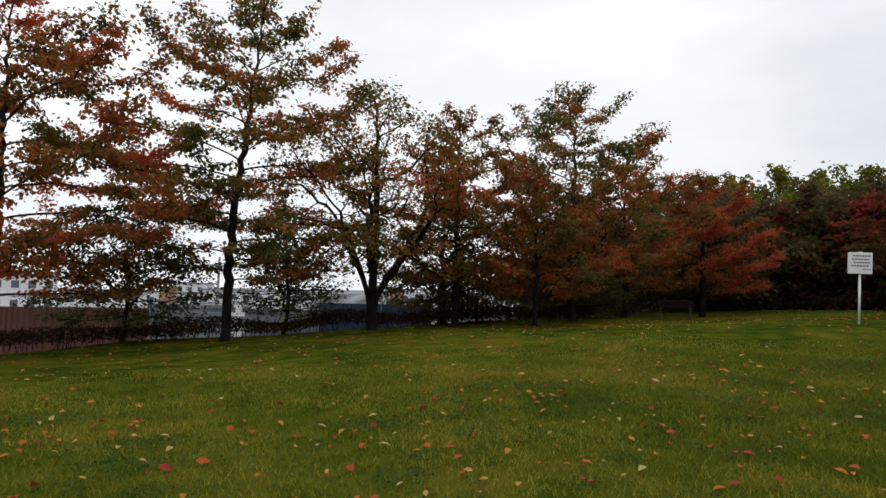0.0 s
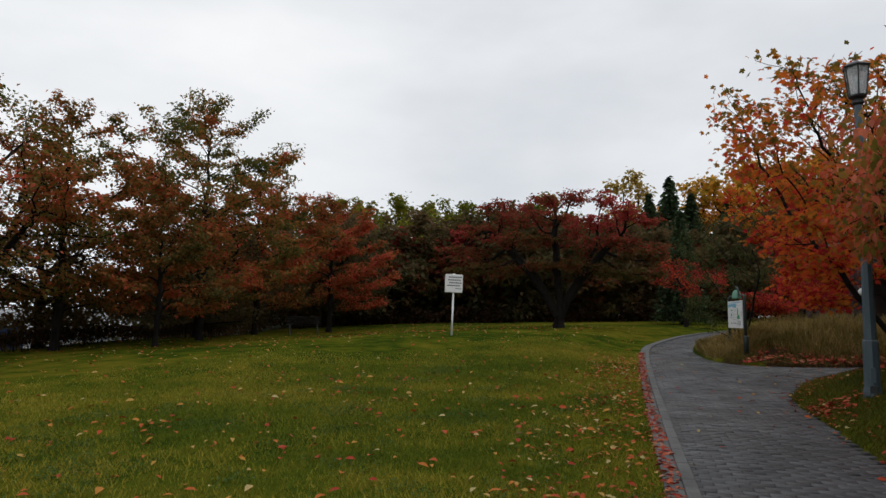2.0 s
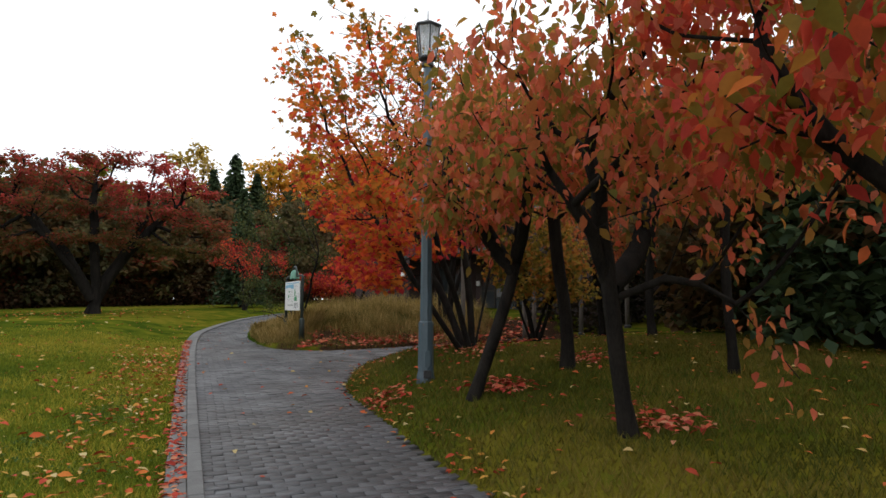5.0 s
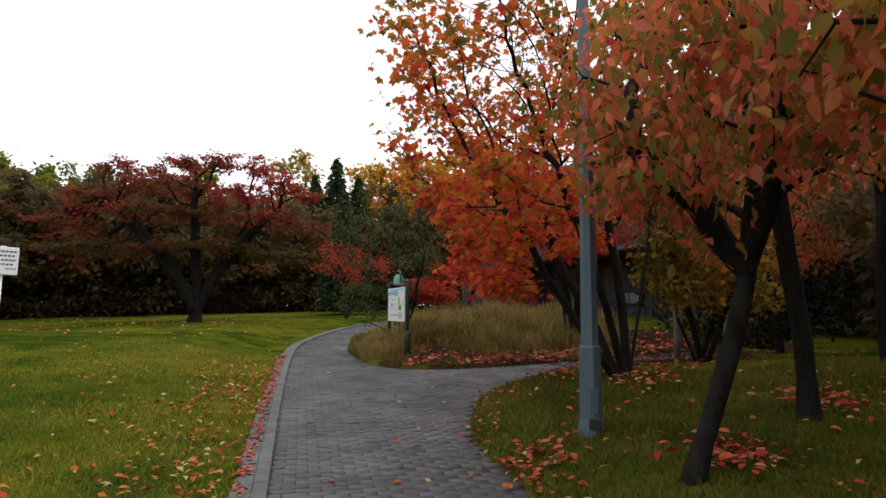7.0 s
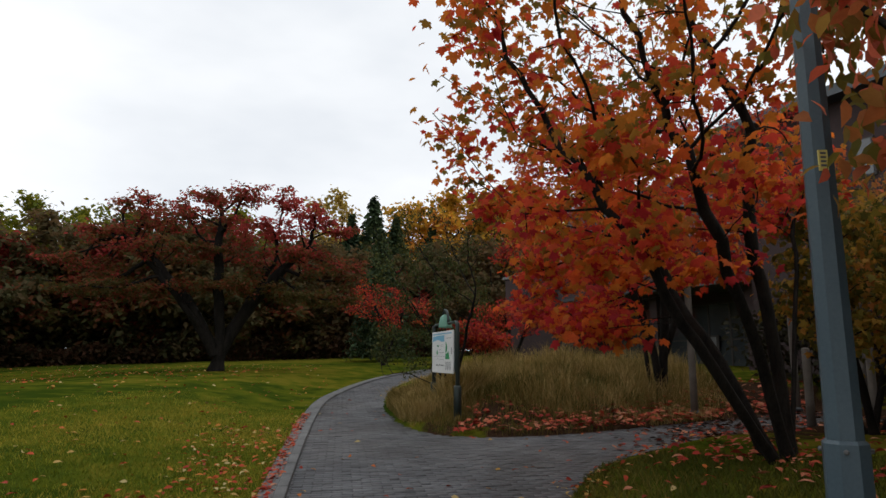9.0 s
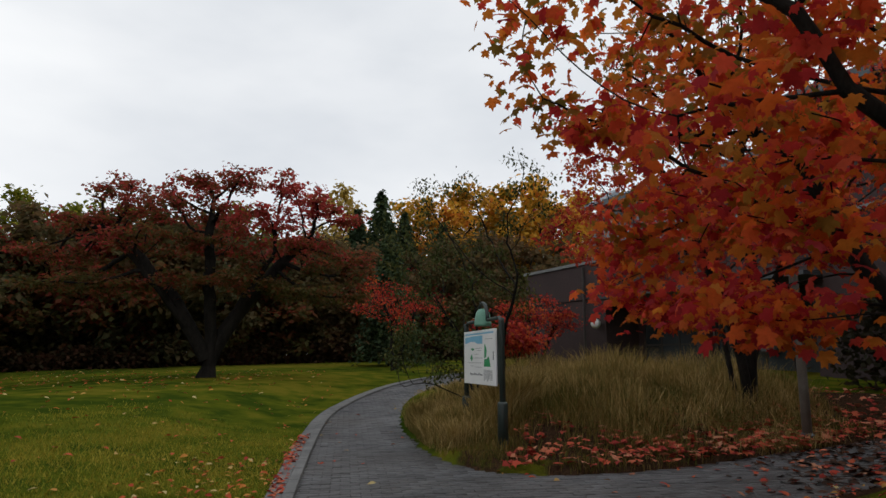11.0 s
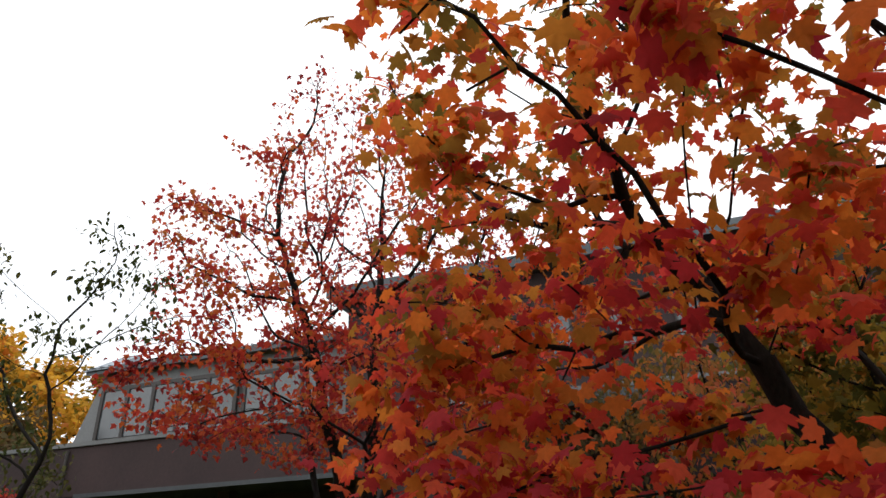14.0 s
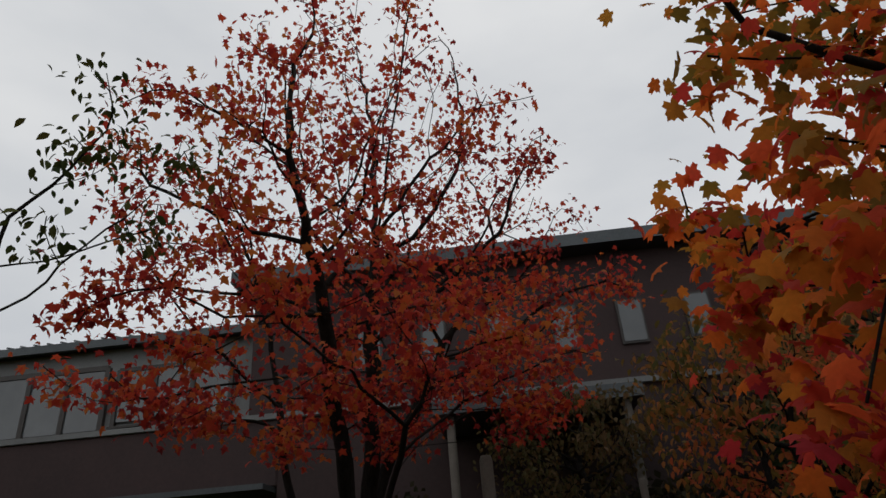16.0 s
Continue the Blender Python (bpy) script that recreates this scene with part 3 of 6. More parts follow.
def leaf_shape(kind):
    """Outline, from stalk to tip along y, one unit long."""
    if kind == "quad":
        return np.array([(0, 0, 0), (0.32, 0.45, 0.06), (0, 1, -0.05), (-0.32, 0.45, 0.06)]), [(0, 1, 2), (0, 2, 3)]
    if kind == "oval":
        return np.array([(0, 0, 0), (0.25, 0.32, 0.07), (0.22, 0.64, 0.05), (0, 1, -0.15), (-0.22, 0.64, 0.05), (-0.25, 0.32, 0.07), (0, 0.5, 0)]), [(0, 1, 6), (1, 2, 6), (2, 3, 6), (3, 4, 6), (4, 5, 6), (5, 0, 6)]
    if kind == "small_maple":
        rim = [(0, 0, 0), (0.34, -0.04, 0.03), (0.28, 0.18, 0.02), (0.62, 0.42, -0.08), (0.28, 0.48, 0.04), (0.2, 0.72, 0.0), (0, 1.0, -0.12), (-0.2, 0.72, 0.0), (-0.28, 0.48, 0.04), (-0.62, 0.42, -0.08), (-0.28, 0.18, 0.02), (-0.34, -0.04, 0.03)]
        return np.array(rim), [(0, 1, 2), (0, 2, 4), (2, 3, 4), (0, 4, 8), (4, 5, 7), (4, 7, 8), (5, 6, 7), (0, 8, 10), (8, 9, 10), (0, 10, 11)]
    if kind == "maple":
        half = [(0.22, -0.10, 0.03), (0.42, -0.02, -0.04), (0.34, 0.14, 0.03), (0.66, 0.30, -0.10), (0.56, 0.42, -0.02), (0.60, 0.58, -0.12), (0.30, 0.50, 0.05), (0.26, 0.74, 0.0), (0.12, 0.76, 0.0)]
        rim = [(0, 0, 0)] + half + [(0, 1.0, -0.14)] + [(-x, y, z) for x, y, z in half[::-1]]
        return np.array(rim + [(0, 0.34, 0.08)]), [(i, (i + 1) % len(rim), len(rim)) for i in range(len(rim))]
    return None


def leaves(rng, spots, size, kind, droop=0.5, lean=None, vary=0.35, stray=0.6):
    """One mesh of many single leaves. droop: 0 flat sprays, 1 hanging."""
    shape, tris = leaf_shape(kind)
    n = len(spots)
    yaw = rng.random(n) * 2 * np.pi
    pitch = -droop * 1.35 + rng.normal(0, stray * 0.5, n)
    roll = rng.normal(0, stray, n)
    y = np.column_stack([np.cos(yaw) * np.cos(pitch), np.sin(yaw) * np.cos(pitch), np.sin(pitch)])
    x0 = np.column_stack([np.sin(yaw), -np.cos(yaw), np.zeros(n)])
    z0 = np.cross(x0, y)
    x = x0 * np.cos(roll)[:, None] + z0 * np.sin(roll)[:, None]
    z = np.cross(x, y)
    s = size * (1 + rng.uniform(-vary, vary, n))[:, None, None]
    v = spots[:, None] + s * (shape[None, :, 0:1] * x[:, None] + shape[None, :, 1:2] * y[:, None] + shape[None, :, 2:3] * z[:, None])
    f = np.array(tris)[None] + (np.arange(n) * len(shape))[:, None, None]
    return v.reshape(-1, 3), f.reshape(-1, 3)


def make_tree(name, at, tree, leaf, count, size, kind, bark, foliage, label, category="tree", group="", depth=3, scatter=0.16, flat=0.6, droop=0.5, sides=6, stray=0.6, low=0.0):
    """Trunk with limbs, and a crown of single leaves, round a base at the ground."""
    root = thing(name, pose(at[0], at[1], at[2]), label, category, group)
    v, f = tree.wood(sides)
    trunk = link_mesh("trunk", mesh_arrays("trunk", v, f, smooth=True), bark, root)
    if count:
        spots = tree.leaf_spots(count, depth, scatter, flat, low)
        v, f = leaves(tree.rng, spots, size, kind, droop, stray=stray)
        crown = link_mesh("crown", mesh_arrays("crown", v, f), foliage, root, leaf)
        tagged(crown, kind="stuff")
    return root


# ---- trees of the place ----
def cherry(seed, x, y, stem, blobs, trunk_r, count, size=0.098, targets=420, foliage=None, droop=0.58, kind="oval", label="", group="", leaf="", scatter=0.15, depth=3, step=0.24, name="tree", twig=0.005, low=0.0):
    tr = Tree(seed)
    for s in stem:
        tr.stem(s)
    tr.grow(cloud(tr.rng, blobs, targets), step=step)
    tr.finish(trunk_r, twig, power=1.85)
    return make_tree(name, (x, y, level(x, y) - 0.03), tr, leaf, count, size, kind, BARK, foliage or CHERRY, label, "tree", group, depth=depth, scatter=scatter, droop=droop, stray=0.85, low=low)


BANK_TREES = "young trees on the grass bank"
# leaning trees along the paved path
cherry(11, 9.57, 0.04, [[(0, 0, 0), (0.05, -0.17, 0.5), (0.15, -0.36, 1.0), (0.25, -0.50, 1.5), (0.35, -0.62, 2.2)], [(0.22, -0.47, 1.4), (0.15, -0.05, 1.9), (0.1, 0.35, 2.4)], [(0.24, -0.49, 1.5), (-0.1, -0.6, 2.0), (-0.4, -0.5, 2.5)]],
       [(0.8, -0.5, 3.0, 1.6, 1.3, 1.0), (0.5, -0.05, 2.9, 1.4, 0.65, 1.0), (-0.5, -0.1, 2.5, 1.1, 0.85, 0.8), (0.2, 0.4, 2.2, 0.6, 0.4, 0.4), (0.2, -0.1, 2.1, 1.4, 0.8, 0.5)], 0.092, 5400, label="leaning young tree with drooping red and orange leaves", group=BANK_TREES, leaf="drooping red and orange leaves")
cherry(12, 7.78, -1.1, [[(0, 0, 0), (-0.06, 0.09, 0.6), (-0.12, 0.17, 1.2), (-0.25, 0.25, 1.7), (-0.3, 0.4, 2.3)], [(-0.12, 0.17, 1.2), (0.35, -0.3, 1.65), (0.7, -0.5, 2.2)], [(-0.12, 0.17, 1.2), (-0.35, 0.4, 1.65), (-0.5, 0.7, 2.1)], [(-0.11, 0.16, 1.1), (-0.2, -0.3, 1.25), (-0.35, -0.75, 1.0), (-0.5, -1.1, 0.55)]],
       [(-0.2, 0.4, 2.7, 1.5, 1.2, 1.0), (0.9, -0.6, 2.8, 1.4, 1.2, 1.0), (-0.9, -0.3, 2.7, 1.0, 0.9, 0.8), (-0.3, -0.1, 2.0, 1.3, 1.3, 0.5), (-0.6, -1.1, 2.3, 1.0, 0.9, 0.7), (-0.45, -1.05, 0.8, 0.32, 0.3, 0.25)], 0.092, 6800, targets=620, label="young dark-barked tree with drooping red and orange leaves", group=BANK_TREES, leaf="drooping red and orange leaves", low=-0.3)
cherry(13, 4.95, -1.75, [[(0, 0, 0), (-0.06, 0.04, 0.6), (-0.12, 0.05, 1.3), (-0.1, 0.1, 1.8), (-0.15, 0.2, 2.6)], [(-0.12, 0.05, 1.3), (0.3, 0.35, 1.75), (0.55, 0.6, 2.3)], [(-0.12, 0.05, 1.3), (-0.4, 0.4, 1.9), (-0.7, 0.6, 2.5)]],
       [(-0.3, 0.3, 2.8, 1.3, 1.2, 1.1), (0.6, 0.5, 2.9, 1.2, 0.9, 1.1), (0.4, 0.2, 3.8, 1.0, 0.9, 0.8), (-0.1, 0.4, 2.0, 1.1, 1.0, 0.4)], 0.068, 6000, foliage=CHERRY_RED, label="young dark-barked tree with drooping red leaves", group=BANK_TREES, leaf="drooping red leaves")
cherry(14, 11.16, -1.28, [[(0, 0, 0), (0.05, 0.0, 0.7), (0.0, 0.1, 1.5), (0.1, 0.2, 2.3)]],
       [(0.2, 0.1, 2.9, 1.5, 1.3, 1.0), (0.9, -0.6, 2.8, 1.1, 1.0, 0.8)], 0.085, 2600, label="young tree with orange and olive leaves", group=BANK_TREES, leaf="orange and olive leaves")
cherry(15, 9.9, -2.9, [[(0, 0, 0), (0.0, 0.05, 0.8), (0.1, 0.0, 1.7), (0.1, 0, 2.4)]],
       [(0.1, 0.0, 2.9, 1.4, 1.3, 1.1)], 0.06, 2000, label="slim young tree with orange and olive leaves", group=BANK_TREES, leaf="orange and olive leaves")
cherry(16, 14.2, -3.4, [[(0, 0, 0), (0.0, 0.05, 0.9), (-0.1, 0.0, 1.9), (0.0, 0, 2.8)]],
       [(0.1, 0.0, 3.3, 1.5, 1.5, 1.2)], 0.075, 2400, label="dark-barked tree with orange and olive leaves", group=BANK_TREES, leaf="orange and olive leaves")
cherry(17, 13.0, -5.2, [[(0, 0, 0), (0.0, 0.05, 0.9), (-0.1, 0.0, 2.0), (0.0, 0, 3.0)]],
       [(0.1, 0.0, 3.6, 1.6, 1.6, 1.3)], 0.09, 2600, label="dark-barked tree with brownish leaves", group=BANK_TREES, leaf="brownish leaves", foliage=ROW_ORANGE)

cherry(18, 18.6, -3.6, [[(0, 0, 0), (0.0, 0.05, 0.8), (-0.1, 0.2, 1.6), (0.0, 0.2, 2.3)], [(0, 0.05, 0.9), (0.4, -0.3, 1.7), (0.6, -0.5, 2.3)]],
       [(0.1, 0.2, 3.0, 1.6, 1.5, 1.1), (0.4, -0.5, 2.3, 1.5, 1.3, 0.8), (-0.6, 0.3, 2.1, 1.0, 1.0, 0.7)], 0.085, 4200, label="tree with orange and olive leaves near the building", group=BANK_TREES, leaf="orange and olive leaves", foliage=ROW_ORANGE)
cherry(19, 22.6, -5.6, [[(0, 0, 0), (0.0, 0.05, 0.8), (-0.1, 0.2, 1.6), (0.0, 0.2, 2.6)], [(0, 0.05, 0.9), (0.4, -0.3, 1.7), (0.6, -0.5, 2.3)]],
       [(0.1, 0.2, 3.0, 1.7, 1.6, 1.2), (0.3, -0.3, 1.9, 1.5, 1.4, 0.9)], 0.085, 4500, label="dark tree with dull leaves near the building", group=BANK_TREES, leaf="dull dark leaves", foliage=FOREST_DARK)

OLIVE_GOLD = leaf_material("olive_gold_leaf", [(0.085, 0.100, 0.022), (0.22, 0.190, 0.036), (0.44, 0.28, 0.045), (0.52, 0.20, 0.05)], patch=0.7, spread=0.55, glow=0.5)
cherry(20, 16.3, -1.6, [[(0, 0, 0), (-0.1, 0.1, 0.5), (-0.35, 0.35, 1.2), (-0.5, 0.6, 2.0)], [(0.08, 0, 0), (0.15, -0.2, 0.7), (0.3, -0.5, 1.6)], [(0, -0.08, 0), (-0.2, -0.25, 0.6), (-0.55, -0.5, 1.5)], [(0.05, 0.06, 0), (0.3, 0.3, 0.7), (0.5, 0.5, 1.5)]],
       [(-0.4, 0.3, 1.7, 1.0, 1.0, 0.8), (0.4, -0.3, 2.0, 1.1, 1.0, 0.8), (-0.3, -0.5, 1.3, 0.9, 0.9, 0.6), (0.0, 0.1, 2.7, 0.9, 0.9, 0.6)], 0.05, 5200, 0.085, 480, OLIVE_GOLD, 0.45, "small_maple", "many-stemmed bush with olive and golden leaves", "", "olive and golden leaves", name="small_tree")

# the large maple whose crown hangs over the fork
big = Tree(21)
big.stem([(0, 0, 0), (-0.15, 0.15, 0.6), (-0.55, 0.45, 1.5), (-0.95, 0.85, 2.6)])
big.stem([(0.15, -0.05, 0), (0.2, -0.02, 0.9), (0.15, 0.1, 2.0), (0.0, 0.1, 3.3)])
big.stem([(0.3, 0.1, 0), (0.5, 0.35, 0.7), (0.95, 0.8, 1.7), (1.3, 1.1, 2.6)])
big.stem([(-0.15, 0.15, 0), (-0.5, 0.5, 0.5), (-0.9, 1.0, 1.3), (-1.2, 1.5, 2.1)])
big.stem([(0.25, -0.1, 0), (0.7, -0.3, 0.9), (1.2, -0.6, 2.2)])
big.grow(cloud(big.rng, [(0.2, 2.5, 3.9, 1.2, 1.1, 0.6), (0.5, 2.6, 2.8, 1.0, 0.9, 0.45), (-0.2, 2.4, 4.8, 1.1, 1.1, 0.6), (-1.2, 1.3, 4.2, 1.9, 1.9, 1.5), (-0.4, 0.8, 4.9, 1.4, 1.3, 1.0), (1.6, 1.8, 4.1, 1.3, 1.2, 0.9), (1.5, 1.5, 3.0, 1.4, 1.4, 0.8), (-1.5, 2.0, 4.7, 1.5, 1.4, 1.0), (-0.9, 1.3, 2.4, 1.8, 1.3, 0.8), (1.8, 1.5, 2.2, 1.3, 1.2, 0.8), (1.7, -0.6, 3.2, 1.2, 1.1, 0.8), (2.0, 2.2, 1.6, 0.7, 0.7, 0.5), (0.2, 1.7, 2.9, 1.6, 1.1, 0.8), (0.6, 1.9, 1.25, 0.6, 0.5, 0.35), (0.9, 1.9, 1.5, 0.6, 0.5, 0.35), (0.3, 1.8, 1.6, 0.6, 0.5, 0.3)], 1250), step=0.22)
big.finish(0.072, twig=0.005, power=2.0)
make_tree("maple_tree", (14.45, -0.15, level(14.45, -0.15) - 0.03), big, "orange, red and olive lobed leaves", 9800, 0.088, "maple", BARK, MAPLE,
          "many-stemmed maple with orange, red and olive leaves", "tree", depth=3, scatter=0.15, droop=0.45, low=1.9)

# the tall sparse maple in front of the building
sparse = Tree(22)
sparse.stem([(0, 0, 0), (-0.05, 0.05, 0.9), (-0.35, 0.5, 2.2), (-0.8, 1.1, 3.6)])
sparse.stem([(0.15, -0.1, 0), (0.2, -0.15, 1.0), (0.1, -0.2, 2.3), (-0.1, -0.1, 3.8)])
sparse.stem([(0.2, 0.05, 0), (0.35, -0.2, 0.9), (0.45, -0.7, 2.2), (0.3, -1.4, 3.5)])
sparse.stem([(-0.05, 0.05, 0.9), (-0.7, 0.3, 1.7), (-1.4, 0.6, 2.3)])
sparse.stem([(0.1, 0.1, 0), (0.4, 0.2, 1.1), (0.9, 0.3, 2.4), (1.1, 0.3, 3.3)])
sparse.grow(cloud(sparse.rng, [(-0.7, 1.1, 2.9, 2.1, 2.2, 0.8), (-0.2, 0.3, 4.9, 2.6, 2.7, 1.5), (0.0, -1.0, 5.4, 1.9, 2.0, 1.5), (0.0, 0.0, 7.1, 1.6, 1.7, 1.4), (-1.0, -0.3, 2.8, 1.6, 1.6, 0.7), (0.2, -1.9, 3.9, 1.4, 1.4, 0.9), (0.2, -2.5, 4.6, 1.2, 1.2, 0.8), (-1.3, 1.6, 4.0, 1.3, 1.3, 0.9), (-1.2, -2.5, 4.3, 1.1, 1.1, 0.7)], 2300), step=0.2)
sparse.finish(0.09, twig=0.0045, power=2.0)
make_tree("maple_tree", (21.5, 0.2, level(21.5, 0.2) - 0.03), sparse, "thinned dark red and orange leaves", 16000, 0.064, "small_maple", BARK, MAPLE_RED,
          "tall thinning maple with dark red and orange leaves", "tree", depth=2, scatter=0.12, droop=0.5, low=1.9)

# twiggy shrub-like tree beside the map board
twiggy = Tree(23)
for q in ([(0, 0, 0), (0.0, 0.1, 0.6), (-0.08, 0.3, 1.3)], [(0.06, 0, 0), (0.0, -0.2, 0.6), (-0.3, -0.45, 1.4), (-0.7, -0.7, 2.2)], [(0, 0.08, 0), (0.12, 0.1, 0.7), (0.15, 0.15, 1.5)], [(0.1, 0.1, 0), (0.3, 0.3, 0.7), (0.3, 0.5, 1.4)], [(0, 0, 0.1), (-0.25, 0.4, 0.35), (-0.5, 0.9, 0.5), (-0.6, 1.2, 0.4)]):
    twiggy.stem(q, step=0.18)
twiggy.grow(cloud(twiggy.rng, [(0.5, 1.35, 2.8, 0.6, 0.8, 0.8), (-0.1, 0.6, 3.0, 1.0, 1.3, 1.2), (0.2, 0.3, 2.0, 1.1, 1.3, 0.9), (-1.2, -0.9, 3.3, 0.6, 0.6, 0.9), (0.1, 0.9, 1.2, 0.9, 0.9, 0.6), (0.0, 0.4, 2.0, 0.9, 1.1, 0.8)], 1200), step=0.14)
twiggy.finish(0.030, twig=0.003, power=2.1)
make_tree("small_tree", (20.9, 4.35, level(20.9, 4.35) - 0.03), twiggy, "few dull green leaves", 5600, 0.06, "oval", BARK, SHRUB, "thin twiggy tree with few dull green leaves", "tree", depth=2, scatter=0.1, low=1.2)

# small bright red trees beyond the island
for seed, x, y, k, lab in ((25, 25.2, 4.45, 0.72, "small bright red maple beyond the map board"), (26, 35.5, 10.2, 1.7, "red maple at the bend of the path"), (27, 34.0, 4.4, 1.3, "orange maple beside the building")):
    cherry(seed, x, y, [[(0, 0, 0), (0, 0.05, 0.5 * k), (0.1, 0.1, 1.2 * k)], [(0.05, 0, 0), (0.1, -0.3 * k, 0.8 * k), (0.0, -0.5 * k, 1.3 * k)]],
           [(0, 0.3 * k, 1.7 * k, 1.0 * k, 1.0 * k, 0.55 * k), (0, -0.5 * k, 1.4 * k, 0.9 * k, 0.9 * k, 0.5 * k)], 0.05 * k, 2600, 0.10, 260, MAPLE_RED, 0.4, "quad", lab, "small red maples", "red leaves", scatter=0.14)

# the wide maple that stands alone on the lawn
lone = Tree(24)
for q in ([(0, 0, 0), (0.0, 0.05, 0.9), (-0.7, 0.8, 2.1), (-1.4, 1.7, 3.6)], [(0.1, 0, 0), (0.15, 0, 1.0), (0.6, -0.7, 2.3), (1.2, -1.5, 4.0)], [(0, -0.1, 0), (0.05, -0.1, 1.1), (0.0, 0.1, 2.9), (0.1, 0.2, 5.0)], [(0.1, 0.1, 0), (0.2, -0.2, 1.0), (0.6, -1.0, 2.5), (1.0, -2.2, 4.0)], [(0, 0, 0.6), (-0.3, 0.6, 1.8), (-0.7, 1.6, 3.2), (-1.0, 2.8, 4.5)]):
    lone.stem(q, step=0.3)
lone.grow(cloud(lone.rng, [(-0.5, 3.1, 6.13, 1.2, 1.2, 0.55), (0.3, 1.1, 6.31, 1.4, 1.1, 0.45), (0.0, -0.9, 6.31, 1.3, 1.0, 0.45), (0.4, -2.3, 6.22, 1.2, 1.0, 0.5), (0.2, -3.3, 5.49, 1.0, 0.9, 0.4), (0.5, -4.2, 5.03, 0.9, 0.8, 0.35), (-0.9, 3.6, 4.94, 1.6, 1.6, 0.5), (0.0, 0.8, 5.31, 2.4, 2.0, 0.4), (0.4, -1.8, 5.12, 2.2, 1.9, 0.4), (-1.4, 4.3, 3.84, 1.6, 1.5, 0.45), (-0.3, 1.2, 4.21, 2.7, 2.5, 0.4), (0.6, -2.4, 4.03, 2.2, 2.2, 0.4), (0.9, -4.2, 3.66, 1.4, 1.2, 0.4), (-1.2, 3.2, 2.84, 2.2, 2.2, 0.45), (0.3, -0.6, 3.02, 2.6, 2.2, 0.4), (0.9, -3.3, 2.65, 2.0, 1.8, 0.45)], 1500), step=0.26)
lone.finish(0.24, twig=0.007, power=1.95)
make_tree("maple_tree", (28.55, 14.14, level(28.55, 14.14) - 0.05), lone, "dark red leaves in layers", 24000, 0.14, "quad", BARK, MAROON, "broad maroon maple standing alone on the lawn", "tree", depth=4, scatter=0.15, flat=0.35, droop=0.25)


# the row along the hedge
def row_tree(seed, x, y, height, wide, foliage, label, count=9000, stems=3, low=0.2, trunk_r=0.15, size=0.14, targets=820, blobs_n=18, lean=(0, 0), name="tree", step=0.34, dense=3, full=0.05, scatter=0.26):
    tr = Tree(seed)
    g = tr.rng
    for k in range(stems):
        a = 2 * math.pi * (k + g.random() * 0.6) / stems
        r = wide * (0.3 + 0.25 * g.random()) if stems > 1 else 0.1
        c, s = math.cos(a), math.sin(a)
        if stems > 3:
            tr.stem([(0.10 * c, 0.10 * s, 0), (0.16 * c, 0.16 * s, height * 0.13), (0.45 * r * c, 0.45 * r * s, height * 0.27), (r * c, r * s, height * 0.45)], step=0.3)
        else:
            h0 = height * (0.2 + 0.14 * k)
            tr.stem([(0, 0, h0), (0.5 * r * c, 0.5 * r * s, h0 + height * 0.06), (1.1 * r * c, 1.1 * r * s, h0 + height * 0.15)], step=0.3)
    tr.stem([(0, 0, 0), (0.05, 0, height * 0.3), (lean[0] * 0.5, lean[1] * 0.5, height * 0.62)], step=0.3)
    blobs = [(lean[0], lean[1], height * 0.93, wide * 0.2, wide * 0.2, height * 0.07)]
    for k in range(blobs_n):
        f = (k + 0.5) / blobs_n
        zc = height * (low + (0.92 - low) * f)
        w = wide * (math.sin(math.pi * (0.26 + 0.68 * f)) ** 0.7)
        a = 2.4 * k + g.normal(0, 0.3)
        o = w * 0.55
        blobs.append((o * math.cos(a) + lean[0] * f, o * math.sin(a) + lean[1] * f, zc, w * 0.5 + 0.3, w * 0.5 + 0.3, height * full))
    tr.grow(cloud(g, blobs, targets), step=step, reach=3.0, stop=0.4)
    tr.finish(trunk_r, twig=0.010)
    return make_tree(name, (x, y, level(x, y) - 0.05), tr, "", count, size, "quad", BARK, foliage, label, "tree", "tree row along the hedge", depth=dense, scatter=scatter, flat=0.45 if full < 0.07 else 0.8, droop=0.3, sides=5)


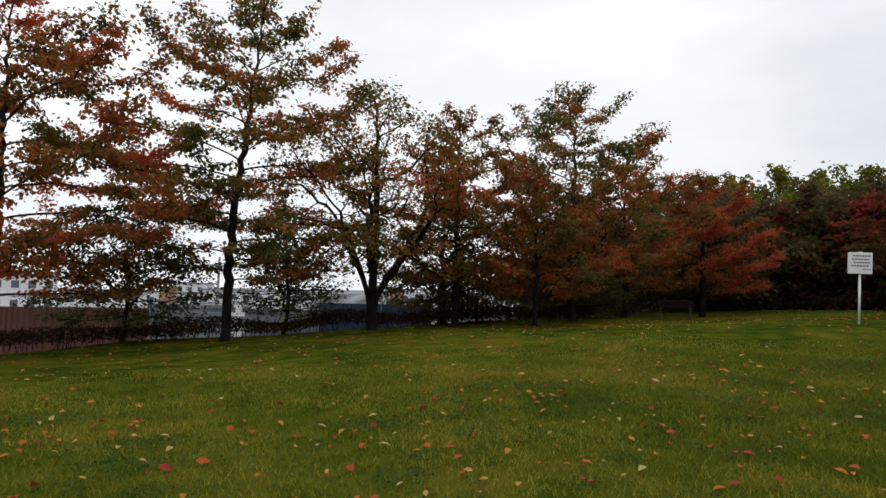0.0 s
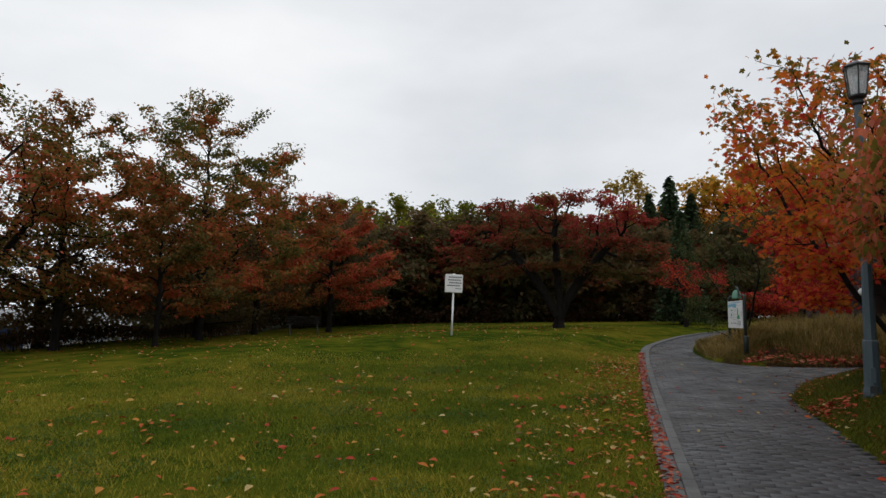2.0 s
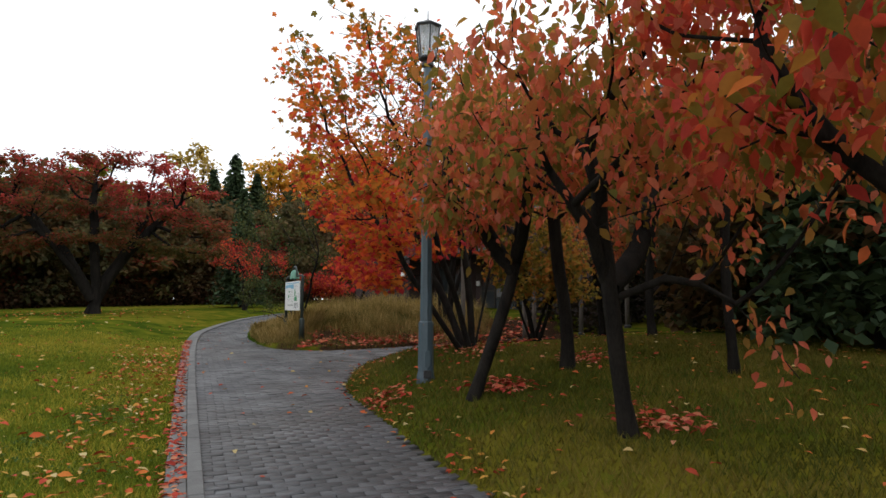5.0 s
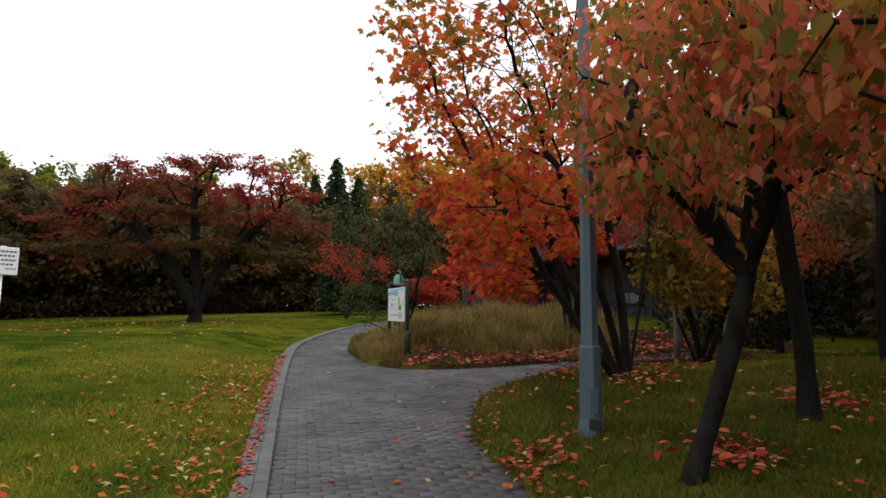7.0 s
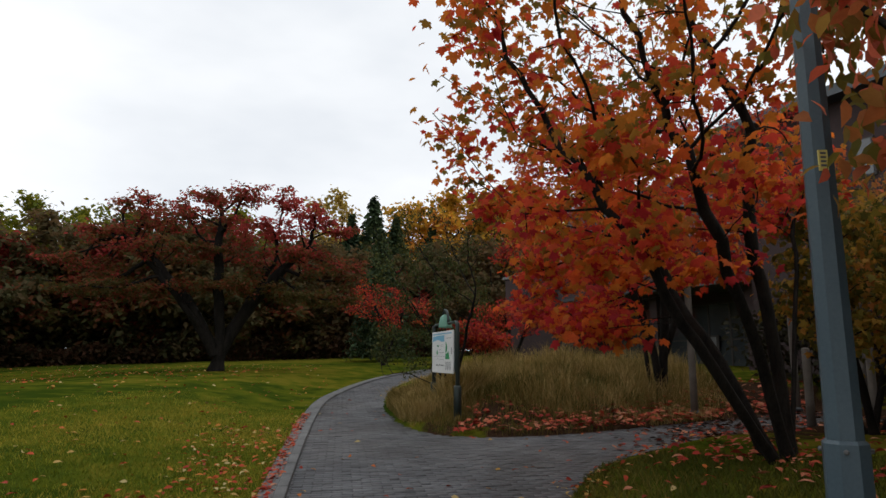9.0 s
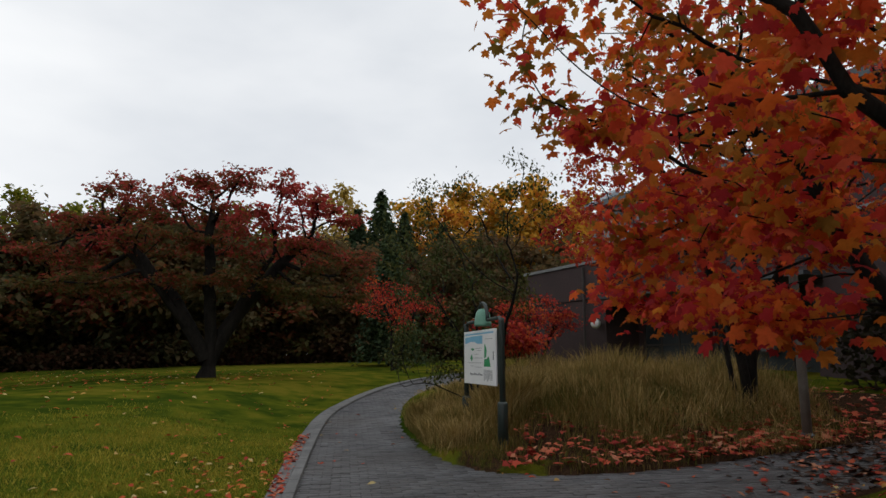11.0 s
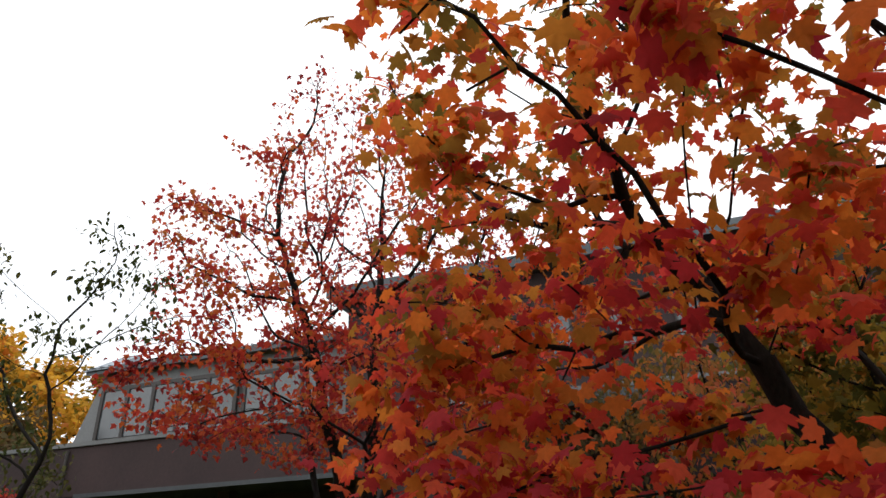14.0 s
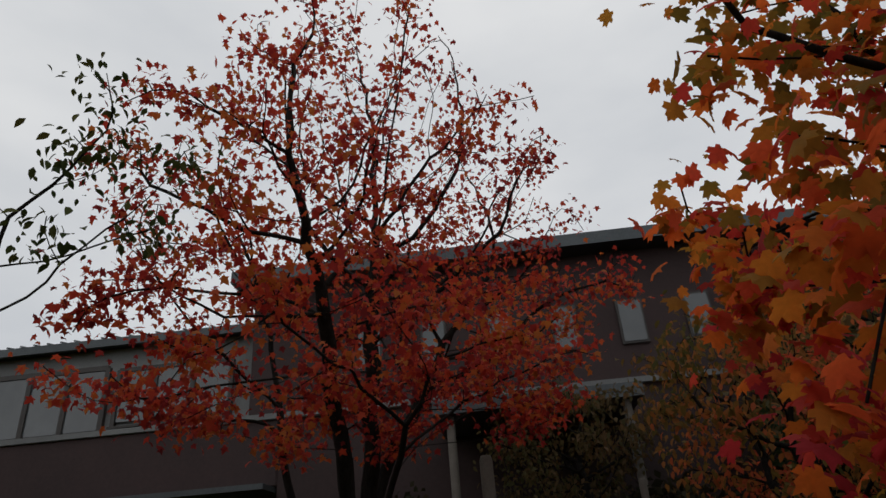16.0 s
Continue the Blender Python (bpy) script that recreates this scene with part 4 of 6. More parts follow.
def layered_tree(seed, x, y, height, wide, foliage, label, count, low=0.16, trunk_r=0.15, branches=34, size=0.14, lean=0.0, droop=0.0, name="tree"):
    """A broad-based tree with a straight leader and flat sprays of leaves in layers, their tips turned up."""
    tr = Tree(seed)
    g = tr.rng
    tr.stem([(0, 0, 0), (0.04, 0.02, height * 0.3), (lean * 0.6, 0.05, height * 0.65), (lean, 0, height * 0.97)], step=0.28)
    spine = np.array(tr.p)
    targets = [spine[-1] + np.array([0, 0, 0.3])]
    for k in range(branches):
        f = low + (0.95 - low) * (k + 0.5) / branches
        root = int(np.abs(spine[:, 2] - f * height).argmin())
        a = 2.4 * k + g.normal(0, 0.35)
        ln = wide * min(1.0, (1 - f) / 0.55) ** 1.05 * (0.72 + 0.4 * g.random()) * (0.8 if f < 0.28 else 1.0) + 0.25
        up = ln * (0.10 + 0.75 * f * f - droop * (1 - f)) + g.normal(0, 0.1)
        c, s = math.cos(a), math.sin(a)
        o = spine[root]
        pts = [o, o + np.array([0.35 * ln * c, 0.35 * ln * s, up * 0.45]), o + np.array([0.7 * ln * c, 0.7 * ln * s, up * 0.62]), o + np.array([ln * c, ln * s, up + 0.12 * ln])]
        tr.stem(pts, root=root, step=0.34)
        m = int(7 + 5 * ln)
        t = 0.22 + 0.82 * g.random(m) ** 0.8
        mid = smooth3(pts, 0.15)
        q = mid[np.clip((t * (len(mid) - 1)).astype(int), 0, len(mid) - 1)]
        wide_here = 0.34 * ln * np.sin(np.clip(t, 0, 1) * 2.6 + 0.3)
        off = g.uniform(-1, 1, m) * wide_here
        targets += list(q + np.column_stack([-s * off, c * off, g.normal(0.05, 0.10, m)]))
    tr.grow(targets, step=0.26, reach=2.0, stop=0.28)
    tr.finish(trunk_r, twig=0.008, power=2.0)
    return make_tree(name, (x, y, level(x, y) - 0.05), tr, "", count, size, "quad", BARK, foliage, label, "tree", "tree row along the hedge", depth=4, scatter=0.17, flat=0.4, droop=0.35, sides=5)


layered_tree(31, -4.6, 20.6, 10.6, 6.0, ROW_ORANGE, "tall tree with dark red and green leaves beside the hedge", 36000, droop=0.15)
layered_tree(32, 1.5, 21.6, 11.7, 5.6, ROW_GREEN, "tall tree with olive leaves turning red beside the hedge", 33000, lean=0.7, droop=0.1, branches=40)
row_tree(33, 6.6, 22.9, 9.4, 4.8, ROW_GREEN, "many-stemmed tree half bare beside the hedge", 13000, stems=6, trunk_r=0.13, targets=1100, dense=2)
layered_tree(34, 10.0, 23.2, 8.6, 4.6, ROW_ORANGE, "tree with thin russet leaves beside the hedge", 17000, branches=26)
layered_tree(35, 16.2, 24.5, 10.5, 5.6, ROW_GREEN, "tall layered tree with green and russet leaves beside the hedge", 34000, branches=40)
layered_tree(36, 12.6, 21.6, 5.8, 3.2, ROW_ORANGE, "low tree with orange leaves beside the hedge", 13000, trunk_r=0.1, branches=22)
layered_tree(37, 20.5, 26.5, 7.8, 4.8, ROW_ORANGE, "tree with orange leaves beside the hedge", 20000, branches=28)
layered_tree(38, 24.5, 25.5, 7.2, 4.4, ROW_RED, "tree with orange red leaves at the lawn's edge", 20000, branches=28)
row_tree(39, 17.5, 26.8, 6.4, 3.6, FOREST_DARK, "dark tree with few dull leaves beside the hedge", 12000, low=0.1)
row_tree(44, 10.8, 26.6, 5.6, 3.4, FOREST_DARK, "dark low tree with dull leaves behind the hedge", 12000, low=0.08)
row_tree(40, 28.5, 29.5, 7.5, 4.4, FOREST_DARK, "dark tree with dull leaves at the lawn's edge", 12000, low=0.1)
layered_tree(41, -11.5, 20.5, 10.0, 5.0, ROW_GREEN, "tall tree with green and red leaves beside the hedge", 16000)
row_tree(43, -1.6, 24.4, 5.0, 3.0, SHRUB, "low green tree behind the hedge", 7000, stems=2, trunk_r=0.08, low=0.1)
row_tree(42, 3.9, 25.6, 4.6, 2.4, SHRUB, "low green tree behind the hedge", 5000, stems=2, trunk_r=0.08, low=0.15)


# ---- the wood behind the lawn ----
def forest_proto(seed, height, wide, foliage, label, count=7000, low=0.1):
    return row_tree(seed, 0, 0, height, wide, foliage, label, count, stems=3, targets=220, size=0.36, low=low, trunk_r=0.17, step=0.45, full=0.11, scatter=0.30)


def conifer(seed, height, wide, label, count=5600):
    g = np.random.default_rng(seed)
    root = thing("conifer", pose(0, 0, 0), label, "conifer", "trees of the wood")
    bm = lathe(bmesh.new(), [(0.18, 0), (0.14, height * 0.4), (0.02, height)], 7)
    part("trunk", bm, BARK, root, smooth=True)
    f = g.random(count) ** 0.7
    z = height * (0.10 + 0.9 * (1 - f))
    a = g.random(count) * 2 * np.pi
    tier = 0.45 + 0.55 * ((z * 1.15 + 0.35 * np.sin(a * 5 + 2.0 * z)) % 1.0)[:] ** 0.6
    r = wide * f ** 0.9 * tier * np.sqrt(g.random(count))
    spots = np.column_stack([r * np.cos(a), r * np.sin(a), z - r * 0.25])
    v, tri = leaves(g, spots, 0.38, "quad", 0.35)
    tagged(link_mesh("crown", mesh_arrays("crown", v, tri), CONIFER, root), kind="stuff")
    return root


WOOD = "trees of the wood"
protos = {
    "green": forest_proto(51, 11.5, 5.8, FOREST_GREEN, "broad yellow-green tree of the wood behind the lawn", 13000),
    "dark": forest_proto(52, 9.5, 5.0, FOREST_DARK, "dark green and brown tree of the wood"),
    "dark2": forest_proto(53, 8.0, 4.6, FOREST_DARK, "dull brown tree at the edge of the wood"),
    "gold": forest_proto(54, 10.5, 5.0, FOREST_GOLD, "golden orange tree of the wood"),
    "yellow": forest_proto(55, 11.5, 2.8, FOREST_YELLOW, "pale yellow tree of the wood", 5000),
    "maroon": forest_proto(56, 7.0, 4.4, MAROON, "maroon tree at the edge of the wood"),
    "conifer": conifer(57, 11.0, 3.7, "dark green conifer of the wood"),
}
placed = set()


def wood(kind, x, y, scale=1.0):
    g = random.Random(int(x * 31 + y * 7))
    m = pose(x, y, level(x, y) - 0.1, 0, 0, g.uniform(0, 360)) @ Matrix.Diagonal((scale * g.uniform(0.93, 1.07), scale * g.uniform(0.93, 1.07), scale, 1))
    if kind not in placed:
        placed.add(kind)
        protos[kind].matrix_basis = m
        protos[kind]["group"] = WOOD
    else:
        copy_thing(protos[kind], m)["group"] = WOOD


def polar(bearing, dist, x0=0.8, y0=0.1):
    return x0 + dist * math.cos(radians(bearing)), y0 + dist * math.sin(radians(bearing))


for kind, bearing, dist, scale in (
        ("dark2", 47, 42, 1.0), ("dark2", 43.5, 44, 1.0), ("maroon", 40.5, 46, 1.0), ("dark", 38, 46, 0.9), ("maroon", 35, 45, 1.0), ("dark2", 32.5, 46, 1.1), ("dark", 30, 46, 0.95), ("dark2", 27.5, 45, 1.0), ("maroon", 25, 46, 0.9),
        ("dark", 22.5, 47, 0.9), ("dark2", 20, 47, 0.9), ("dark2", 17.5, 48, 0.9), ("maroon", 15.5, 48, 0.8), ("dark2", 13.3, 48, 0.9), ("dark", 11, 50, 1.0), ("dark", 8, 52, 1.0), ("dark2", 5, 52, 1.0),
        ("green", 49, 58, 0.95), ("green", 44.5, 60, 1.08), ("green", 40.8, 58, 1.08), ("green", 37, 60, 1.08), ("green", 34, 62, 1.0), ("dark", 31, 58, 1.25), ("green", 28, 60, 1.1), ("dark", 25, 58, 1.1), ("dark", 22, 58, 1.1),
        ("yellow", 20.3, 60, 1.22), ("gold", 18.6, 62, 1.0), ("conifer", 17.3, 52, 1.0), ("conifer", 19.0, 53, 0.9), ("conifer", 15.6, 54, 0.9), ("gold", 14.6, 60, 1.2), ("gold", 11.5, 58, 1.25), ("gold", 8.5, 60, 1.3), ("gold", 5.5, 58, 1.3), ("gold", 2.5, 60, 1.25), ("conifer", 12.8, 55, 0.85), ("conifer", 16.5, 40, 0.62),
        ("dark", 52, 52, 1.0), ("dark", 55, 46, 0.9), ("dark2", 58, 42, 0.9), ("dark", 45, 52, 0.9), ("dark", 42, 52, 0.9), ("dark", 33, 53, 0.9), ("dark", 24, 53, 0.85)):
    wood(kind, *polar(bearing, dist), scale)
# dark trees behind the bank
for kind, x, y, s in (("dark", 17.5, -7.5, 0.75), ("conifer", 14.0, -8.5, 0.8), ("dark", 20.0, -10.5, 0.7), ("conifer", 10.5, -9.0, 0.8), ("dark2", 12.5, -7.4, 0.8), ("conifer", 7.0, -10.0, 0.9), ("dark", 8.5, -12.5, 1.0), ("dark2", 4.0, -9.0, 0.9), ("conifer", 17.0, -11.5, 0.8), ("dark", 2.0, -13.0, 1.0), ("dark2", 16.0, -9.0, 0.7), ("conifer", 19.0, -7.2, 0.55), ("dark2", 15.2, -6.2, 0.6), ("conifer", 12.0, -6.0, 0.6)):
    wood(kind, x, y, s)


# ---- hedges and undergrowth ----
def leafy_band(name, pts, height, thick, count, size, foliage, label, category, stems=0, seed=5, gap=0.0):
    """A clipped or wild band of growth along a line."""
    g = np.random.default_rng(seed)
    line = smooth_line(pts, 0.5)
    x0, y0 = line[len(line) // 2]
    z0 = level(x0, y0)
    root = thing(name, pose(x0, y0, z0), label, category)
    i = g.integers(0, len(line) - 1, count)
    t = g.random((count, 1))
    q = line[i] * t + line[i + 1] * (1 - t) + g.normal(0, thick * 0.4, (count, 2))
    lump = 0.8 + 0.25 * np.sin(q[:, 0] * 1.3) * np.sin(q[:, 1] * 1.1 + 0.5)
    z = surface(q[:, 0], q[:, 1]) + height * lump * (gap + (1 - gap) * g.random(count) ** 0.7)
    v, f = leaves(g, np.column_stack([q[:, 0] - x0, q[:, 1] - y0, z - z0]), size, "quad", 0.2, stray=0.9)
    tagged(link_mesh("foliage", mesh_arrays("foliage", v, f), foliage, root), kind="stuff")
    if stems:
        bm = bmesh.new()
        for _ in range(stems):
            k = g.integers(0, len(line) - 1)
            p = line[k] + g.normal(0, thick * 0.3, 2)
            zb = level(*p) - z0 - 0.05
            e = p + g.normal(0, 0.16, 2)
            tube(bm, [(p[0] - x0, p[1] - y0, zb), ((p[0] + e[0]) / 2 - x0 + g.normal(0, 0.05), (p[1] + e[1]) / 2 - y0, zb + height * 0.5), (e[0] - x0, e[1] - y0, zb + height * 0.95)], 0.012, 4)
        tagged(part("brushwood", bm, BARK, root), kind="stuff")
    return root


leafy_band("hedge", [(-18, 19.6), (-8, 22.0), (0, 23.0), (6, 24.3), (12, 25.6), (20, 28.3)], 0.72, 0.55, 24000, 0.10, HEDGE, "low dark twiggy hedge along the lawn's edge", "hedge", stems=420, gap=0.25)
leafy_band("hedge", [polar(50, 40), polar(42, 43), polar(32, 43.5), polar(22, 44.5), polar(12, 46), polar(6, 47)], 1.3, 0.9, 15000, 0.22, HEDGE, "low brown hedge in front of the wood", "hedge", seed=6)
leafy_band("undergrowth", [(9.5, 26.3), (15, 28), (21, 30), (29, 33.5)], 3.2, 1.4, 11000, 0.2, FOREST_DARK, "dark undergrowth behind the tree row", "undergrowth", seed=12)
leafy_band("undergrowth", [polar(62, 40), polar(50, 48), polar(40, 52), polar(30, 53), polar(20, 54), polar(10, 56), polar(2, 56)], 4.5, 3.0, 34000, 0.24, FOREST_DARK, "dark undergrowth of the wood", "undergrowth", seed=7)
leafy_band("undergrowth", [(0, -11), (6, -10), (11, -9.5), (16, -9.8), (20, -10.5)], 3.2, 1.6, 12000, 0.3, FOREST_DARK, "dark undergrowth behind the bank", "undergrowth", seed=8)
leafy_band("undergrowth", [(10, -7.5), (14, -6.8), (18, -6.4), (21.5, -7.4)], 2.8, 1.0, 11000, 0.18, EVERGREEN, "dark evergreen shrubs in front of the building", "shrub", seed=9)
wall_line = [(25.06 + 0.777 * k - 0.629 * 2.4, -6.46 + 0.629 * k + 0.777 * 2.4) for k in (-14, -9, -4, 0, 3)]
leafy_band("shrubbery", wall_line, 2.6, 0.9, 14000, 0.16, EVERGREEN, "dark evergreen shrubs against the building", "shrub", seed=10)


# ---- the building behind the trees ----
WALL_FOOT, WALL_ALONG, WALL_BACK = Vector((25.06, -6.46, 0)), Vector((0.777, 0.629, 0)), Vector((0.629, -0.777, 0))
B = Matrix(((WALL_ALONG.x, WALL_BACK.x, 0, WALL_FOOT.x), (WALL_ALONG.y, WALL_BACK.y, 0, WALL_FOOT.y), (0, 0, 1, 0), (0, 0, 0, 1)))
building = thing("building", B, "dark brown brick building with grey clerestory and metal roof", "building")
part("wall", boxed(-26, 4.8, 0, 12, 0.2, 5.5), BRICK_WALL, building, "dark brown brick lower wall")
part("porch_wall", boxed(4.8, 13.3, 1.6, 12, 0.2, 4.1), BRICK_WALL, building)
part("wall", boxed(13.3, 18.4, 0.0, 12, 0.2, 4.1), BRICK_WALL, building)
part("parapet", boxed(4.8, 18.5, -0.05, 12, 4.1, 5.5, bevel=0.03), BRICK_WALL, building)
part("eave", boxed(4.85, 13.25, -0.7, 1.58, 3.98, 4.09), ROOF, building, "dark projecting eave over the porch")
part("coping", boxed(-26, 18.6, -0.12, 0.25, 5.5, 5.62), GREY_WALL, building, "pale coping on the parapet")
part("upper_wall", boxed(-26, 5.6, 0.25, 12, 5.5, 8.75), BRICK_WALL, building)
part("roof", boxed(-26.4, 6.0, -0.35, 12.4, 8.75, 9.05), ROOF, building, "dark metal roof edge")
for s in np.arange(-15.2, 3.2, 1.5):
    w = part("window", boxed(s - 0.3, s + 0.3, 0.19, 0.30, 6.45, 7.5), FRAME, building)
    part("pane", boxed(s - 0.25, s + 0.25, 0.17, 0.185, 6.5, 7.45), PANE, w)
bm = bmesh.new()
vs = [bm.verts.new(p) for p in ((5.6, 0.6, 5.5), (15.2, 0.6, 5.5), (14.6, 0.9, 7.9), (5.6, 0.9, 7.9), (5.6, 8, 5.5), (15.2, 8, 5.5), (14.6, 8, 9.2), (5.6, 8, 9.2))]
for f in ((0, 1, 2, 3), (1, 5, 6, 2), (5, 4, 7, 6), (4, 0, 3, 7), (3, 2, 6, 7), (0, 4, 5, 1)):
    bm.faces.new([vs[k] for k in f])
part("clerestory", bm, GREY_WALL, building, "grey panelled upper storey")
bm = bmesh.new()
vs = [bm.verts.new(p) for p in ((5.6, 0.5, 7.85), (15.0, 0.5, 7.85), (15.0, 8.2, 9.3), (5.6, 8.2, 9.3), (5.6, 0.5, 8.05), (15.0, 0.5, 8.05), (15.0, 8.2, 9.5), (5.6, 8.2, 9.5))]
for f in ((0, 1, 2, 3), (4, 5, 6, 7), (0, 1, 5, 4), (1, 2, 6, 5), (2, 3, 7, 6), (3, 0, 4, 7)):
    bm.faces.new([vs[k] for k in f])
bmesh.ops.recalc_face_normals(bm, faces=bm.faces)
part("roof", bm, ROOF, building, "sloping ribbed metal roof")
bm = bmesh.new()
vs = [bm.verts.new(p) for p in ((15.1, 0.42, 7.97), (13.8, 0.42, 7.97), (14.1, 1.7, 8.78), (14.8, 1.7, 8.78), (14.1, 1.7, 7.97), (14.8, 1.7, 7.97))]
for f in ((0, 1, 2, 3), (1, 4, 2), (0, 3, 5), (2, 4, 5, 3), (0, 5, 4, 1)):
    bm.faces.new([vs[k] for k in f])
bmesh.ops.recalc_face_normals(bm, faces=bm.faces)
part("roof_hip", bm, STEEL_GREY, building, "pale metal slope at the roof's end")
part("canopy", boxed(-2.6, 1.2, -2.2, 0.1, 4.75, 5.0), ROOF, building, "flat entrance canopy")



# ---- building details ----
def glazed(x0, x1, y, z0, z1, name, cols, rows=1, parent=None, bar=0.06):
    """A framed window: frame bars and single panes."""
    w = part(name, boxed(x0 - bar, x1 + bar, y - 0.07, y + 0.07, z0 - bar, z0 - bar / 2), FRAME, parent)
    for k in range(cols + 1):
        c = x0 + (x1 - x0) * k / cols
        part("mullion", boxed(c - bar / 2, c + bar / 2, y - 0.05, y + 0.05, z0 - bar / 2, z1), FRAME, w)
    for k in range(1, rows + 1):
        c = z0 + (z1 - z0) * k / rows
        part("transom", boxed(x0, x1, y - 0.045, y + 0.045, c - bar / 2, c + bar / 2), FRAME, w)
    for k in range(cols):
        for j in range(rows):
            a, b = x0 + (x1 - x0) * k / cols + bar / 2, x0 + (x1 - x0) * (k + 1) / cols - bar / 2
            c, d = z0 + (z1 - z0) * j / rows + bar / 2, z0 + (z1 - z0) * (j + 1) / rows - bar / 2
            part("pane", boxed(a, b, y - 0.01, y + 0.01, c, d), PANE, w)
    return w


glazed(9.3, 14.2, 0.58, 5.75, 7.3, "window", 5, 1, building, 0.12)
glazed(6.2, 9.0, 0.58, 5.9, 7.2, "window", 3, 1, building, 0.10)
glazed(6.0, 9.6, 1.56, 1.1, 3.6, "window", 4, 2, building)
glazed(10.4, 12.9, 1.56, 1.1, 3.6, "window", 3, 2, building)
for a in (4.9, 8.9):
    part("column", boxed(a, a + 0.35, 0.2, 0.55, 0.3, 4.1), BRICK_WALL, building)
bm = bmesh.new()
for k in range(27):
    x = 5.7 + k * 0.35
    vs = [bm.verts.new(p) for p in ((x, 0.47, 8.055), (x + 0.04, 0.47, 8.055), (x + 0.04, 8.2, 9.505), (x, 8.2, 9.505), (x, 0.47, 8.09), (x + 0.04, 0.47, 8.09), (x + 0.04, 8.2, 9.54), (x, 8.2, 9.54))]
    for f in ((0, 1, 2, 3), (4, 7, 6, 5), (0, 4, 5, 1), (1, 5, 6, 2), (3, 2, 6, 7), (0, 3, 7, 4)):
        bm.faces.new([vs[j] for j in f])
part("roof_ribs", bm, ROOF, building)
for s in (-2.3, 0.9):
    part("canopy_post", lathe(bmesh.new(), [(0.08, 0.5), (0.08, 4.75)], 12, cx=s, cy=-2.0), POST_WOOD, building, "light concrete column", smooth=True)
part("signboard", boxed(9.7, 10.3, 1.48, 1.54, 2.6, 2.82), WHITE, building, "small white name plate")
notices = part("notice_panel", boxed(7.3, 8.5, 1.38, 1.44, 2.0, 2.5), FRAME, building)
for c in (7.4, 7.95):
    part("notice_sheet", boxed(c, c + 0.45, 1.365, 1.378, 2.06, 2.44), GREY_WALL, notices, "grey-white paper notice")
ball = part("globe_lamp", lathe(bmesh.new(), [(0.02, -0.19), (0.11, -0.15), (0.17, -0.07), (0.185, 0.0), (0.17, 0.07), (0.11, 0.15), (0.02, 0.185)], 16), WHITE, building, "white globe lamp on the wall", m=pose(13.6, -0.24, 3.15), smooth=True)
part("bracket", boxed(-0.03, 0.03, 0.15, 0.45, -0.03, 0.03), FRAME, ball)
part("gutter_pipe", lathe(bmesh.new(), [(0.045, 0.5), (0.045, 5.4)], 8, cx=14.4, cy=-0.12), FRAME, building)

# ---- park lamp ----
lamp = thing("street_lamp", pose(10.97, 0.57, level(10.97, 0.57) + 0.02, 0, 0, 12), "blue-grey octagonal park lamp post with a black lantern", "street lamp")
part("pole", lathe(bmesh.new(), [(0.080, 0.70), (0.050, 4.13)], 8), POST_BLUE, lamp)
sleeve = part("base_sleeve", lathe(bmesh.new(), [(0.125, -0.08), (0.118, 0.03), (0.102, 0.10), (0.097, 0.72), (0.085, 0.735)], 8), POST_BLUE, lamp)
part("access_cover", boxed(-0.106, -0.096, -0.035, 0.035, 0.16, 0.36, bevel=0.003), POST_BLUE, sleeve)
part("base_shield", boxed(-0.125, -0.10, -0.05, 0.05, 0.02, 0.12, bevel=0.008), BLACK_METAL, sleeve)
for a in (60, 150, 240, 330):
    part("bolt", lathe(bmesh.new(), [(0.012, 0), (0.012, 0.012), (0.006, 0.016)], 6), KERB, sleeve, m=pose(0.094 * math.cos(radians(a)), 0.094 * math.sin(radians(a)), 0.69, 0, 90, a))
plate = part("number_plate", boxed(-0.004, 0.004, -0.022, 0.022, -0.05, 0.05), speckled("yellow_plate", [(0.3, (0.55, 0.46, 0.12)), (0.7, (0.68, 0.58, 0.18))], 9, 80, 0.5, relief=0.02), lamp, "small yellow number plate", m=pose(-0.070, 0.018, 2.02, 0, 0, 0))
for k in range(4):
    part("mark", boxed(-0.0065, -0.0042, -0.013, 0.013, 0.029 - 0.02 * k, 0.039 - 0.02 * k), INK, plate)
lantern = part("lantern_base", lathe(bmesh.new(), [(0.05, 4.08), (0.085, 4.11), (0.085, 4.14), (0.06, 4.17), (0.115, 4.20), (0.12, 4.225)], 12), BLACK_METAL, lamp, smooth=False)
bm = bmesh.new()
for k in range(6):
    a = math.pi * k / 3
    tube(bm, [(0.118 * math.cos(a), 0.118 * math.sin(a), 4.21), (0.168 * math.cos(a), 0.168 * math.sin(a), 4.64)], 0.012, 4)
part("lantern_frame", bm, BLACK_METAL, lantern)
for k in range(6):
    a, b = math.pi * k / 3, math.pi * (k + 1) / 3
    bm = bmesh.new()
    vs = [bm.verts.new((r * math.cos(c), r * math.sin(c), z)) for r, c, z in ((0.112, a, 4.225), (0.112, b, 4.225), (0.162, b, 4.63), (0.162, a, 4.63), (0.106, a, 4.225), (0.106, b, 4.225), (0.156, b, 4.63), (0.156, a, 4.63))]
    for f in ((0, 1, 2, 3), (4, 7, 6, 5), (0, 4, 5, 1), (2, 6, 7, 3), (1, 5, 6, 2), (0, 3, 7, 4)):
        bm.faces.new([vs[j] for j in f])
    part("pane", bm, LANTERN_GLASS, lantern)
